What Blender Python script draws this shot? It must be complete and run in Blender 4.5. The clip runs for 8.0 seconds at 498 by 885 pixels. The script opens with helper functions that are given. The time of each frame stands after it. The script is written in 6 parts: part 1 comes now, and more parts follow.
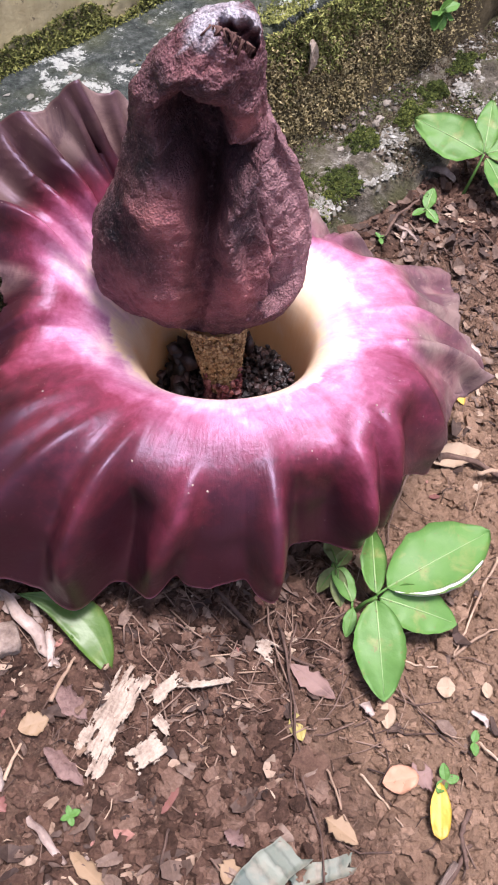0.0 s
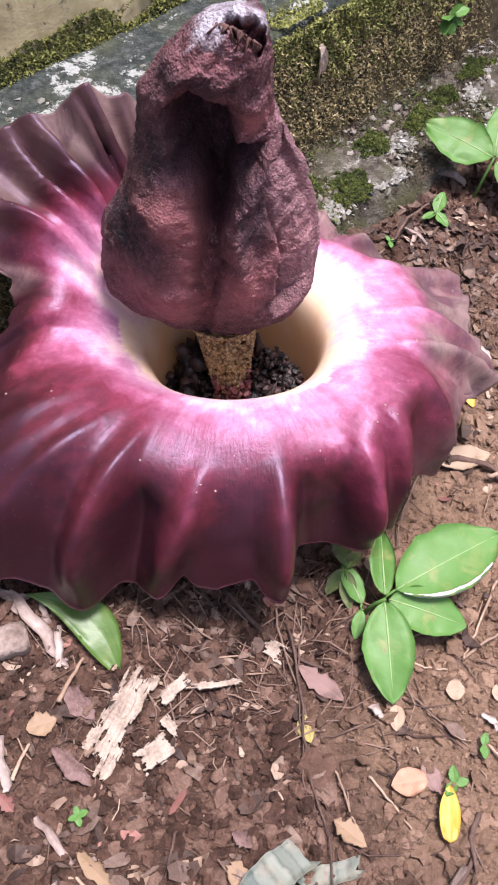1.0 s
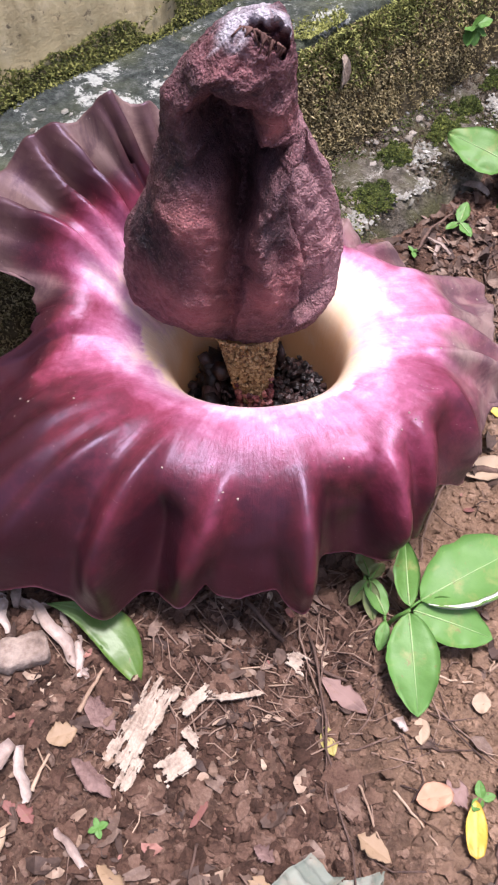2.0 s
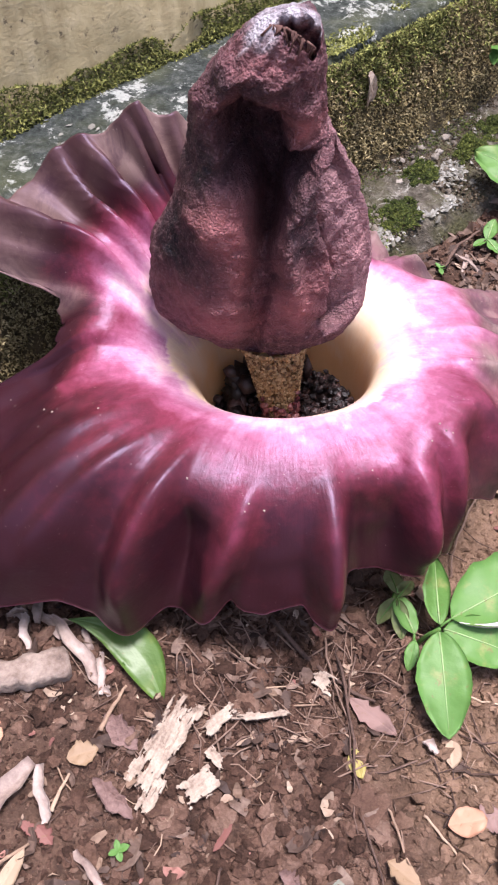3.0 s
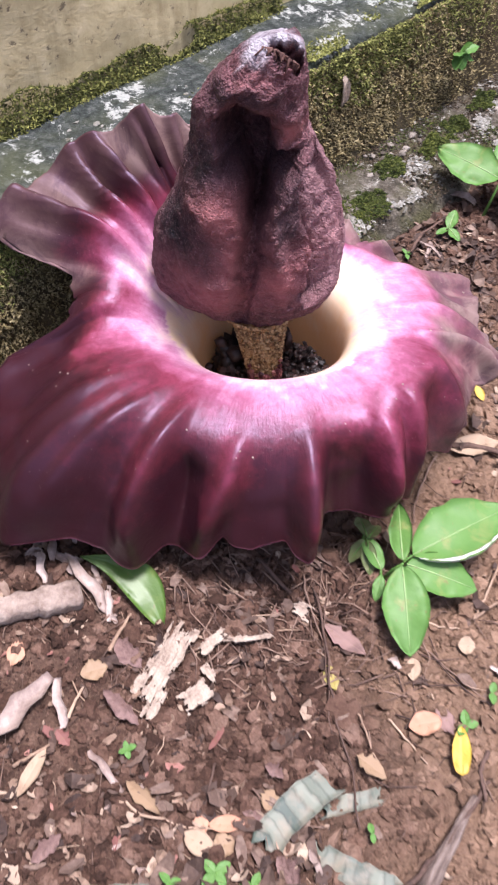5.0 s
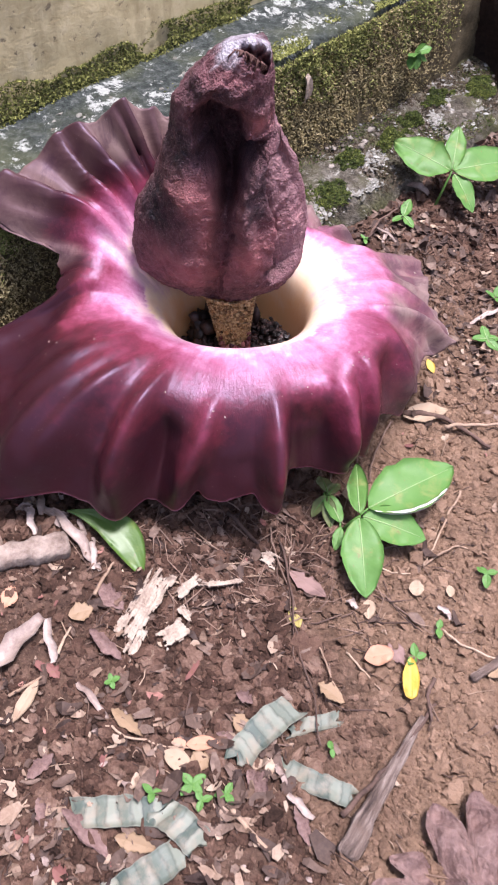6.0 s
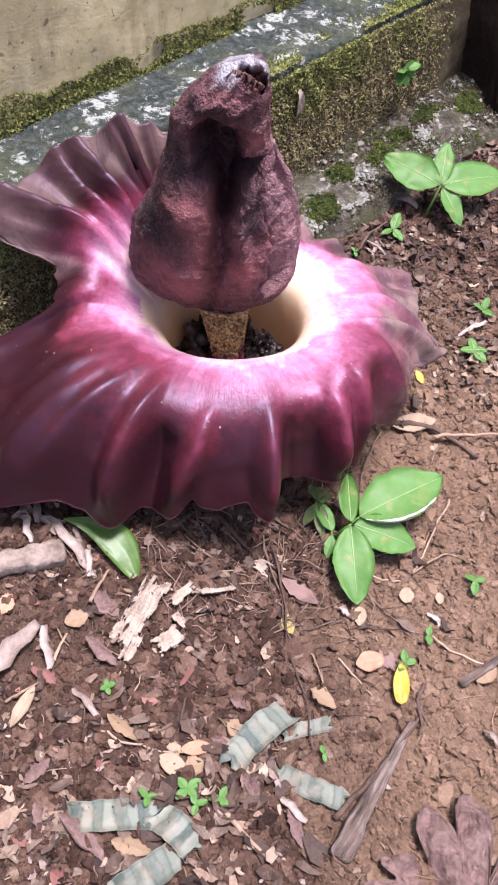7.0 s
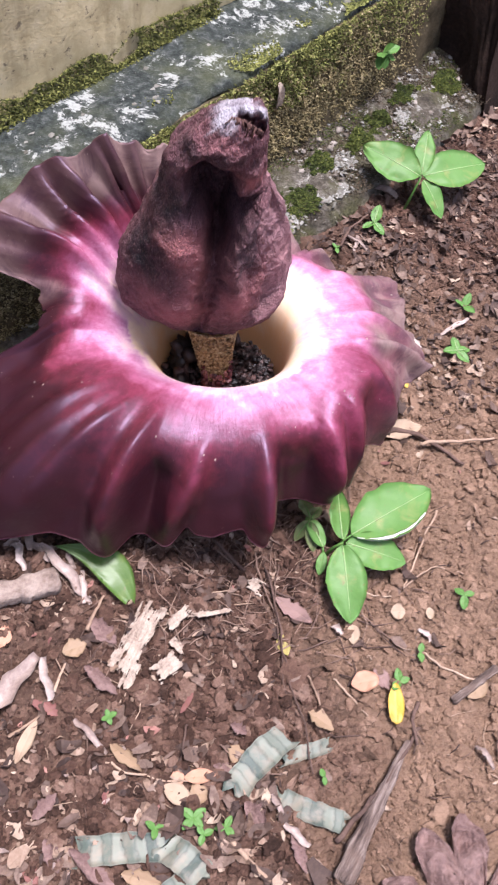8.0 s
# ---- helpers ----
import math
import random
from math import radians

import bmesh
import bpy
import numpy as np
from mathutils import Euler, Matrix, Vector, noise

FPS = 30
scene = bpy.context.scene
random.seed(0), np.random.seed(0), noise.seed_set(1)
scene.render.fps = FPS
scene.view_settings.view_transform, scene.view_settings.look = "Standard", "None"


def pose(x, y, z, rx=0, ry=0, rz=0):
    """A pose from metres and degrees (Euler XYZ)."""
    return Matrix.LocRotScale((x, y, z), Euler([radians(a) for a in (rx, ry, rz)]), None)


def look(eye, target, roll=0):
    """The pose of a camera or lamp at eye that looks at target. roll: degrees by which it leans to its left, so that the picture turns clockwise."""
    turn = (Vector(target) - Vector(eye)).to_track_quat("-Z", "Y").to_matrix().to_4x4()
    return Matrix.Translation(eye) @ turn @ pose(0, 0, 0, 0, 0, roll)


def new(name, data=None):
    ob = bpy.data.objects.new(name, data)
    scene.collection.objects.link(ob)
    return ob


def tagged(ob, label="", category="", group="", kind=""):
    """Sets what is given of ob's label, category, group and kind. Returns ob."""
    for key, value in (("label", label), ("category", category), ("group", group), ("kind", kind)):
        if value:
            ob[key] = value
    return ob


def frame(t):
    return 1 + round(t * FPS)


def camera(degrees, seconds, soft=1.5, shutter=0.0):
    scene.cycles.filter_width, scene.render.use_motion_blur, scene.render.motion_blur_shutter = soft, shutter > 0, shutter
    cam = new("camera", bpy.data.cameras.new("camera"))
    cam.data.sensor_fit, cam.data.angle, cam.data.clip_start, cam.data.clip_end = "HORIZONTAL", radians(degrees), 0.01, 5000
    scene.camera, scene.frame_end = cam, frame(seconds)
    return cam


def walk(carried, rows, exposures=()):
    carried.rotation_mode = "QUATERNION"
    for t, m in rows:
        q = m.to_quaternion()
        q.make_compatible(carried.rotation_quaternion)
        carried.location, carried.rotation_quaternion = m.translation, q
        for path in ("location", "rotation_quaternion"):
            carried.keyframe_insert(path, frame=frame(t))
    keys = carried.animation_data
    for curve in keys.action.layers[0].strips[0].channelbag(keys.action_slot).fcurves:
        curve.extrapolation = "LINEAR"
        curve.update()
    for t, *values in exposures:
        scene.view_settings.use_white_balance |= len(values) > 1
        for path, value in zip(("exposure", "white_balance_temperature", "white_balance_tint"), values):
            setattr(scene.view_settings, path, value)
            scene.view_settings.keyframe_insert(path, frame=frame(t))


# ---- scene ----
cam = camera(30.0, 8.0, soft=2.0, shutter=0.6)
PATH = [
    (0, (0.0218, -0.5754, 0.8063), (0.0074, 0.0202, 0.0031), 1.1),
    (0.5, (0.0265, -0.5807, 0.8029), (0.0048, 0.0205, 0.0041), 0.52),
    (1, (0.0263, -0.5821, 0.8012), (-0.0027, 0.0218, 0.0046), 0.05),
    (1.5, (0.0262, -0.5827, 0.8003), (-0.0137, 0.0229, 0.0055), -0.72),
    (3, (0.0204, -0.5896, 0.7695), (-0.0557, 0.0534, 0.0074), -2.78),
    (3.5, (0.0199, -0.5925, 0.7747), (-0.0642, 0.0505, 0.0135), -3.24),
    (4, (0.0198, -0.6106, 0.7896), (-0.0645, 0.0305, 0.0268), -3.27),
    (4.5, (0.016, -0.6445, 0.8119), (-0.0537, -0.0049, 0.0464), -2.28),
    (6, (0.0138, -0.7801, 0.8943), (0.0043, -0.1449, 0.122), 1.79),
    (6.5, (0.0101, -0.7934, 0.9038), (0.0101, -0.1541, 0.1348), 2.47),
    (7, (0.0036, -0.7896, 0.9098), (0.0104, -0.1482, 0.1426), 3.1),
    (7.5, (-0.0109, -0.7666, 0.9243), (0.0063, -0.1401, 0.1451), 2.67),
    (8, (-0.0429, -0.6995, 0.9735), (0.0164, -0.1233, 0.1584), 6.25),
]
walk(cam, [(t, look(eye, target, roll)) for t, eye, target, roll in PATH], [(0, 0.82, 6200, 22), (4, 0.87, 6200, 22), (6, 0.89, 6050, 23), (8, 0.85, 6050, 22)])

# ---- light ----
SUN_FROM = Vector((0.19, -0.04, 0.98)).normalized()
world = bpy.data.worlds.new("sky")
scene.world = world
world.use_nodes = True
wn = world.node_tree.nodes
sky = wn.new("ShaderNodeTexSky")
sky.sky_type, sky.sun_disc = "NISHITA", False
sky.sun_elevation = math.asin(SUN_FROM.z)
sky.sun_rotation = math.atan2(SUN_FROM.x, SUN_FROM.y)
sky.air_density, sky.dust_density, sky.ozone_density = 1.0, 4.0, 1.0
world.node_tree.links.new(sky.outputs[0], wn["Background"].inputs[0])
wn["Background"].inputs[1].default_value = 0.12
sun = new("sun", bpy.data.lights.new("sun", "SUN"))
sun.data.energy, sun.data.angle, sun.data.color = 3.8, radians(15), (1.0, 0.96, 0.93)
sun.matrix_world = look(SUN_FROM * 10, (0, 0, 0))


# ---- materials ----
def material(name, build, rough=0.7, metal=0.0, spec=0.5):
    """A node material; build(n, l, b) wires its nodes into the principled shader b."""
    m = bpy.data.materials.new(name)
    m.use_nodes = True
    n, l = m.node_tree.nodes, m.node_tree.links
    b = n["Principled BSDF"]
    b.inputs["Roughness"].default_value, b.inputs["Metallic"].default_value = rough, metal
    b.inputs["Specular IOR Level"].default_value = spec
    build(n, l, b)
    return m


def coords(n, kind="Object"):
    return n.new("ShaderNodeTexCoord").outputs[kind]


def noise_tex(n, l, vec, scale, detail=6.0, rough=0.6, distort=0.0):
    t = n.new("ShaderNodeTexNoise")
    t.inputs["Scale"].default_value, t.inputs["Detail"].default_value = scale, detail
    t.inputs["Roughness"].default_value, t.inputs["Distortion"].default_value = rough, distort
    l.new(vec, t.inputs["Vector"])
    return t.outputs["Fac"]


def ramp(n, l, fac, stops):
    r = n.new("ShaderNodeValToRGB")
    e = r.color_ramp.elements
    while len(e) < len(stops):
        e.new(0.5)
    for k, (p, c) in enumerate(stops):
        e[k].position, e[k].color = p, (*c, 1)
    l.new(fac, r.inputs[0])
    return r.outputs[0]


def mix(n, l, fac, a, b, mode="MIX"):
    m = n.new("ShaderNodeMix")
    m.data_type, m.blend_type = "RGBA", mode
    for sock, v in ((m.inputs[0], fac), (m.inputs[6], a), (m.inputs[7], b)):
        if isinstance(v, (int, float)):
            sock.default_value = v
        elif isinstance(v, tuple):
            sock.default_value = (*v, 1)
        else:
            l.new(v, sock)
    return m.outputs[2]


def maths(n, l, op, a, b=0.0):
    m = n.new("ShaderNodeMath")
    m.operation = op
    for sock, v in ((m.inputs[0], a), (m.inputs[1], b)):
        if isinstance(v, (int, float)):
            sock.default_value = v
        else:
            l.new(v, sock)
    return m.outputs[0]


def bump(n, l, b, height, strength, distance):
    k = n.new("ShaderNodeBump")
    k.inputs["Strength"].default_value, k.inputs["Distance"].default_value = strength, distance
    l.new(height, k.inputs["Height"])
    l.new(k.outputs[0], b.inputs["Normal"])


def attr(n, name):
    a = n.new("ShaderNodeAttribute")
    a.attribute_name = name
    return a.outputs["Fac"]


def island(n):
    return n.new("ShaderNodeNewGeometry").outputs["Random Per Island"]


def speckled(name, stops, scale, fine, rough, depth, spec=0.4, per_island=0.0, jitter=0.0, patch=False):
    """Two scales of noise through a colour ramp, with relief; jitter varies it from thing to thing."""
    def build(n, l, b):
        v = coords(n)
        f = maths(n, l, "ADD", maths(n, l, "MULTIPLY", noise_tex(n, l, v, scale), 0.6), maths(n, l, "MULTIPLY", noise_tex(n, l, v, fine), 0.4))
        if per_island:
            f = maths(n, l, "ADD", f, maths(n, l, "MULTIPLY", maths(n, l, "SUBTRACT", island(n), 0.5), per_island))
        if jitter:
            r = n.new("ShaderNodeObjectInfo").outputs["Random"]
            f = maths(n, l, "ADD", f, maths(n, l, "MULTIPLY", maths(n, l, "SUBTRACT", r, 0.5), jitter))
        c = ramp(n, l, f, stops)
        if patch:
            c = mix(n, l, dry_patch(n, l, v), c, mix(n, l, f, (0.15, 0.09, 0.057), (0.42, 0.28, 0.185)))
        l.new(c, b.inputs["Base Color"])
        bump(n, l, b, noise_tex(n, l, v, fine * 1.5), 0.7, depth)
    return material(name, build, rough, 0, spec)


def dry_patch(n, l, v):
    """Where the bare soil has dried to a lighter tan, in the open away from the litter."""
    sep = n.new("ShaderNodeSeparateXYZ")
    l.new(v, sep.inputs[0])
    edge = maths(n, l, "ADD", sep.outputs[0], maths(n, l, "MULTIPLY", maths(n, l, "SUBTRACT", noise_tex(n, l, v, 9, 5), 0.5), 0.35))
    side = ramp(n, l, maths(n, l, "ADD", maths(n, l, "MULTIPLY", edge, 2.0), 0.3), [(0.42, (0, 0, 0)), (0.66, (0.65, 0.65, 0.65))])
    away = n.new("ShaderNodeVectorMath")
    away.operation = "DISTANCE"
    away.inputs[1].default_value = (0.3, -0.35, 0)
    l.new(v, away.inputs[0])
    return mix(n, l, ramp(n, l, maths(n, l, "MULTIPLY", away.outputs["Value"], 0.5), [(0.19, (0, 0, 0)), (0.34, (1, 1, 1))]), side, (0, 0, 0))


def soil_build(n, l, b):
    v = coords(n)
    big = noise_tex(n, l, v, 6, 6, 0.6)
    mid = noise_tex(n, l, v, 34, 8, 0.7)
    fine = noise_tex(n, l, v, 260, 6, 0.7)
    c = ramp(n, l, mid, [(0.3, (0.016, 0.008, 0.006)), (0.46, (0.058, 0.031, 0.021)), (0.58, (0.125, 0.072, 0.049)), (0.74, (0.225, 0.146, 0.106))])
    c = mix(n, l, ramp(n, l, big, [(0.42, (0, 0, 0)), (0.62, (0.473, 0.473, 0.473))]), c, (0.241, 0.15, 0.105))
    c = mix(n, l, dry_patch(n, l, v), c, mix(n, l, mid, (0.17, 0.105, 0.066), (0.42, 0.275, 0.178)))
    c = mix(n, l, ramp(n, l, fine, [(0.3, (0.645, 0.645, 0.645)), (0.5, (0, 0, 0))]), c, (0.043, 0.0258, 0.0189))
    c = mix(n, l, ramp(n, l, fine, [(0.56, (0, 0, 0)), (0.72, (0.43, 0.43, 0.43))]), c, (0.327, 0.232, 0.172))
    l.new(c, b.inputs["Base Color"])
    bump(n, l, b, maths(n, l, "ADD", mid, maths(n, l, "MULTIPLY", fine, 0.6)), 1.0, 0.007)


SOIL = material("soil", soil_build, 0.9, 0, 0.25)
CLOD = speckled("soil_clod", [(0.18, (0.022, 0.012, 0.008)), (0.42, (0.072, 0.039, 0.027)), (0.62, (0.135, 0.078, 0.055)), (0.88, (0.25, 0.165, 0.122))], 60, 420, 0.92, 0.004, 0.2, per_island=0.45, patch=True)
LITTER = speckled("leaf_litter", [(0.18, (0.034, 0.020, 0.016)), (0.42, (0.076, 0.048, 0.036)), (0.66, (0.134, 0.088, 0.066)), (0.92, (0.28, 0.206, 0.158))], 50, 260, 0.75, 0.0006, 0.35, per_island=0.6)
TWIG = speckled("twig_bark", [(0.25, (0.035, 0.022, 0.018)), (0.5, (0.11, 0.068, 0.052)), (0.8, (0.26, 0.175, 0.13))], 60, 350, 0.85, 0.0008, 0.3, per_island=0.4, jitter=0.3)
PALE_TWIG = speckled("pale_straw", [(0.2, (0.16, 0.10, 0.068)), (0.5, (0.32, 0.22, 0.15)), (0.8, (0.52, 0.4, 0.29))], 60, 350, 0.75, 0.0005, 0.35, per_island=0.35, jitter=0.3)
GREY_BARK = speckled("grey_bark", [(0.32, (0.07, 0.048, 0.038)), (0.47, (0.22, 0.165, 0.135)), (0.68, (0.44, 0.36, 0.3))], 34, 150, 0.9, 0.006, 0.2)
BEIGE_LITTER = speckled("beige_leaf_litter", [(0.18, (0.128, 0.0808, 0.0553)), (0.45, (0.255, 0.174, 0.123)), (0.8, (0.425, 0.332, 0.246))], 50, 260, 0.75, 0.0006, 0.3, per_island=0.5)
RED_LITTER = speckled("reddish_leaf_litter", [(0.18, (0.08, 0.03, 0.026)), (0.45, (0.2, 0.085, 0.07)), (0.8, (0.36, 0.19, 0.15))], 50, 260, 0.75, 0.0006, 0.3, per_island=0.5)
def bark_build(n, l, b):
    v = coords(n)
    mp = n.new("ShaderNodeMapping")
    mp.inputs["Scale"].default_value = (0.12, 1, 1)
    l.new(v, mp.inputs["Vector"])
    grain, fine = noise_tex(n, l, mp.outputs[0], 190, 6, 0.7), noise_tex(n, l, v, 60, 6)
    c = ramp(n, l, grain, [(0.34, (0.035, 0.024, 0.02)), (0.5, (0.13, 0.095, 0.078)), (0.68, (0.29, 0.23, 0.195))])
    c = mix(n, l, ramp(n, l, fine, [(0.5, (0, 0, 0)), (0.68, (0.6, 0.6, 0.6))]), c, (0.16, 0.11, 0.085))
    l.new(c, b.inputs["Base Color"])
    bump(n, l, b, grain, 1.0, 0.005)


DARK_BARK = material("dark_bark", bark_build, 0.9, 0, 0.2)
CHIP = speckled("pale_wood_chip", [(0.34, (0.12, 0.08, 0.058)), (0.45, (0.28, 0.215, 0.165)), (0.58, (0.40, 0.33, 0.26)), (0.8, (0.53, 0.47, 0.40))], 60, 380, 0.75, 0.001, 0.3)
WHITE_PEEL = speckled("dried_white_peel", [(0.25, (0.15, 0.10, 0.082)), (0.5, (0.34, 0.265, 0.225)), (0.8, (0.56, 0.48, 0.43))], 40, 200, 0.6, 0.0008, 0.4, jitter=0.25)


def spathe_build(n, l, b):
    v = coords(n)
    p = attr(n, "pigment_shade")
    cx = n.new("ShaderNodeCombineXYZ")
    l.new(maths(n, l, "MULTIPLY", attr(n, "turn_x"), 9.0), cx.inputs[0])
    l.new(maths(n, l, "MULTIPLY", attr(n, "turn_y"), 9.0), cx.inputs[1])
    l.new(maths(n, l, "MULTIPLY", p, 1.6), cx.inputs[2])
    streak = noise_tex(n, l, cx.outputs[0], 2.2, 7, 0.62, 0.3)
    mott = noise_tex(n, l, v, 26, 7, 0.6, 0.4)
    f = maths(n, l, "ADD", p, maths(n, l, "MULTIPLY", maths(n, l, "SUBTRACT", streak, 0.5), 0.13))
    f = maths(n, l, "ADD", f, maths(n, l, "MULTIPLY", maths(n, l, "SUBTRACT", mott, 0.5), 0.50))
    speckle = noise_tex(n, l, v, 85, 6, 0.7, 0.3)
    f = maths(n, l, "ADD", f, maths(n, l, "MULTIPLY", maths(n, l, "SUBTRACT", speckle, 0.5), maths(n, l, "MULTIPLY", p, 0.42)))
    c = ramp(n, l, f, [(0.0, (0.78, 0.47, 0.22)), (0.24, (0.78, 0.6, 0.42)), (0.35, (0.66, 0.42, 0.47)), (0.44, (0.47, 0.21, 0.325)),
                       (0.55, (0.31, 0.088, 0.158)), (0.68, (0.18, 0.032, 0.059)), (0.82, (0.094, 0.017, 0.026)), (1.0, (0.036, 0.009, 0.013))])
    dull = ramp(n, l, noise_tex(n, l, v, 9, 6), [(0.52, (0, 0, 0)), (0.75, (0.3, 0.3, 0.3))])
    c = mix(n, l, maths(n, l, "MULTIPLY", dull, p), c, (0.028, 0.010, 0.014))
    blot = ramp(n, l, noise_tex(n, l, v, 19, 8, 0.7, 0.8), [(0.46, (0, 0, 0)), (0.62, (0.9, 0.9, 0.9))])
    c = mix(n, l, maths(n, l, "MULTIPLY", blot, maths(n, l, "SUBTRACT", p, 0.35)), c, (0.035, 0.012, 0.018))
    parched = mix(n, l, blot, (0.23, 0.155, 0.135), (0.09, 0.05, 0.055))
    c = mix(n, l, maths(n, l, "MULTIPLY", attr(n, "dry"), maths(n, l, "MULTIPLY", maths(n, l, "SUBTRACT", noise_tex(n, l, v, 14, 6, 0.6, 0.6), 0.17), 3.0)), c, parched)
    spots = ramp(n, l, noise_tex(n, l, v, 420, 2), [(0.73, (0, 0, 0)), (0.78, (0.35, 0.35, 0.35))])
    c = mix(n, l, spots, c, (0.7, 0.6, 0.55))
    l.new(c, b.inputs["Base Color"])
    rr = n.new("ShaderNodeMapRange")
    l.new(mott, rr.inputs[0])
    rr.inputs[3].default_value, rr.inputs[4].default_value = 0.26, 0.44
    l.new(maths(n, l, "ADD", rr.outputs[0], maths(n, l, "MULTIPLY", attr(n, "dry"), 0.35)), b.inputs["Roughness"])
    b.inputs["Specular Tint"].default_value = (0.80, 0.70, 1.0, 1)
    bump(n, l, b, maths(n, l, "ADD", maths(n, l, "MULTIPLY", noise_tex(n, l, cx.outputs[0], 9, 5, 0.6, 0.4), 0.12), maths(n, l, "ADD", maths(n, l, "MULTIPLY", streak, 0.6), maths(n, l, "MULTIPLY", speckle, 0.7))), 0.4, 0.0020)


SPATHE = material("spathe_skin", spathe_build, 0.36, 0, 0.35)


def spadix_build(n, l, b):
    v = coords(n)
    big = noise_tex(n, l, v, 24, 5, 0.6, 0.5)
    mid = noise_tex(n, l, v, 95, 6, 0.7)
    cells = n.new("ShaderNodeTexVoronoi")
    cells.feature = "SMOOTH_F1"
    cells.inputs["Scale"].default_value = 560
    l.new(v, cells.inputs["Vector"])
    pimple = maths(n, l, "SUBTRACT", 1.0, cells.outputs["Distance"])
    c = ramp(n, l, mid, [(0.3, (0.05, 0.024, 0.028)), (0.5, (0.14, 0.062, 0.07)), (0.72, (0.27, 0.128, 0.138))])
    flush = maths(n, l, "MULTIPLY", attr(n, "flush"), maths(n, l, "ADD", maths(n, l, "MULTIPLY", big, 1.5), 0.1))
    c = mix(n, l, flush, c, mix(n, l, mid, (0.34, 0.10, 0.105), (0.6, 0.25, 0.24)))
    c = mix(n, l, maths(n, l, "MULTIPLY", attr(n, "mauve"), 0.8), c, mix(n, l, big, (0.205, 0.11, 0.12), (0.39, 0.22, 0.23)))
    blackish = maths(n, l, "MULTIPLY", attr(n, "blackish"), maths(n, l, "MULTIPLY", maths(n, l, "SUBTRACT", noise_tex(n, l, v, 34, 6, 0.7), 0.22), 3.2))
    c = mix(n, l, blackish, c, (0.022, 0.019, 0.024))
    speck = ramp(n, l, noise_tex(n, l, v, 520, 2), [(0.56, (0, 0, 0)), (0.72, (0.4, 0.4, 0.4))])
    c = mix(n, l, speck, c, (0.5, 0.33, 0.33))
    c = mix(n, l, attr(n, "tip"), c, mix(n, l, noise_tex(n, l, v, 90, 5), (0.2, 0.15, 0.18), (0.78, 0.76, 0.8)))
    l.new(c, b.inputs["Base Color"])
    relief = maths(n, l, "ADD", maths(n, l, "MULTIPLY", pimple, 0.75), maths(n, l, "MULTIPLY", noise_tex(n, l, v, 240, 5, 0.7), 1.0))
    bump(n, l, b, maths(n, l, "ADD", relief, maths(n, l, "MULTIPLY", mid, 0.8)), 1.0, 0.0034)


SPADIX = material("spadix_skin", spadix_build, 0.6, 0, 0.22)
FERTILE = speckled("fertile_florets", [(0.25, (0.16, 0.08, 0.035)), (0.5, (0.4, 0.25, 0.11)), (0.8, (0.6, 0.43, 0.23))], 70, 320, 0.6, 0.001, 0.4, per_island=0.5)
PISTIL = speckled("pistil_base", [(0.25, (0.05, 0.012, 0.016)), (0.5, (0.17, 0.04, 0.05)), (0.8, (0.32, 0.13, 0.11))], 90, 320, 0.45, 0.001, 0.5, per_island=0.7)
DARK_SEED = speckled("dark_floral_debris", [(0.25, (0.008, 0.006, 0.006)), (0.55, (0.024, 0.014, 0.013)), (0.85, (0.09, 0.05, 0.045))], 90, 320, 0.45, 0.001, 0.5, per_island=0.6)
FIBRE = speckled("dry_fibre", [(0.25, (0.04, 0.018, 0.016)), (0.55, (0.13, 0.065, 0.052)), (0.8, (0.28, 0.18, 0.15))], 90, 300, 0.7, 0.0005, 0.3)


def wall_build(n, l, b):
    v = coords(n)
    big, mid, fine = noise_tex(n, l, v, 7, 6), noise_tex(n, l, v, 45, 8, 0.65), noise_tex(n, l, v, 300, 5)
    c = ramp(n, l, mid, [(0.3, (0.338, 0.274, 0.145)), (0.5, (0.500, 0.419, 0.242)), (0.75, (0.597, 0.516, 0.330))])
    c = mix(n, l, ramp(n, l, big, [(0.45, (0, 0, 0)), (0.7, (0.672, 0.672, 0.672))]), c, (0.387, 0.323, 0.177))
    mp = n.new("ShaderNodeMapping")
    mp.inputs["Scale"].default_value = (1, 1, 0.16)
    l.new(v, mp.inputs["Vector"])
    drip = ramp(n, l, noise_tex(n, l, mp.outputs[0], 26, 6, 0.65), [(0.52, (0, 0, 0)), (0.68, (0.728, 0.728, 0.728))])
    c = mix(n, l, drip, c, (0.291, 0.235, 0.123))
    pits = ramp(n, l, noise_tex(n, l, v, 75, 5, 0.7), [(0.34, (0.8, 0.8, 0.8)), (0.41, (0, 0, 0))])
    c = mix(n, l, pits, c, (0.112, 0.0896, 0.0616))
    l.new(c, b.inputs["Base Color"])
    bump(n, l, b, maths(n, l, "ADD", mid, maths(n, l, "MULTIPLY", fine, 0.6)), 0.45, 0.003)


PLASTER = material("weathered_plaster", wall_build, 0.9, 0, 0.25)


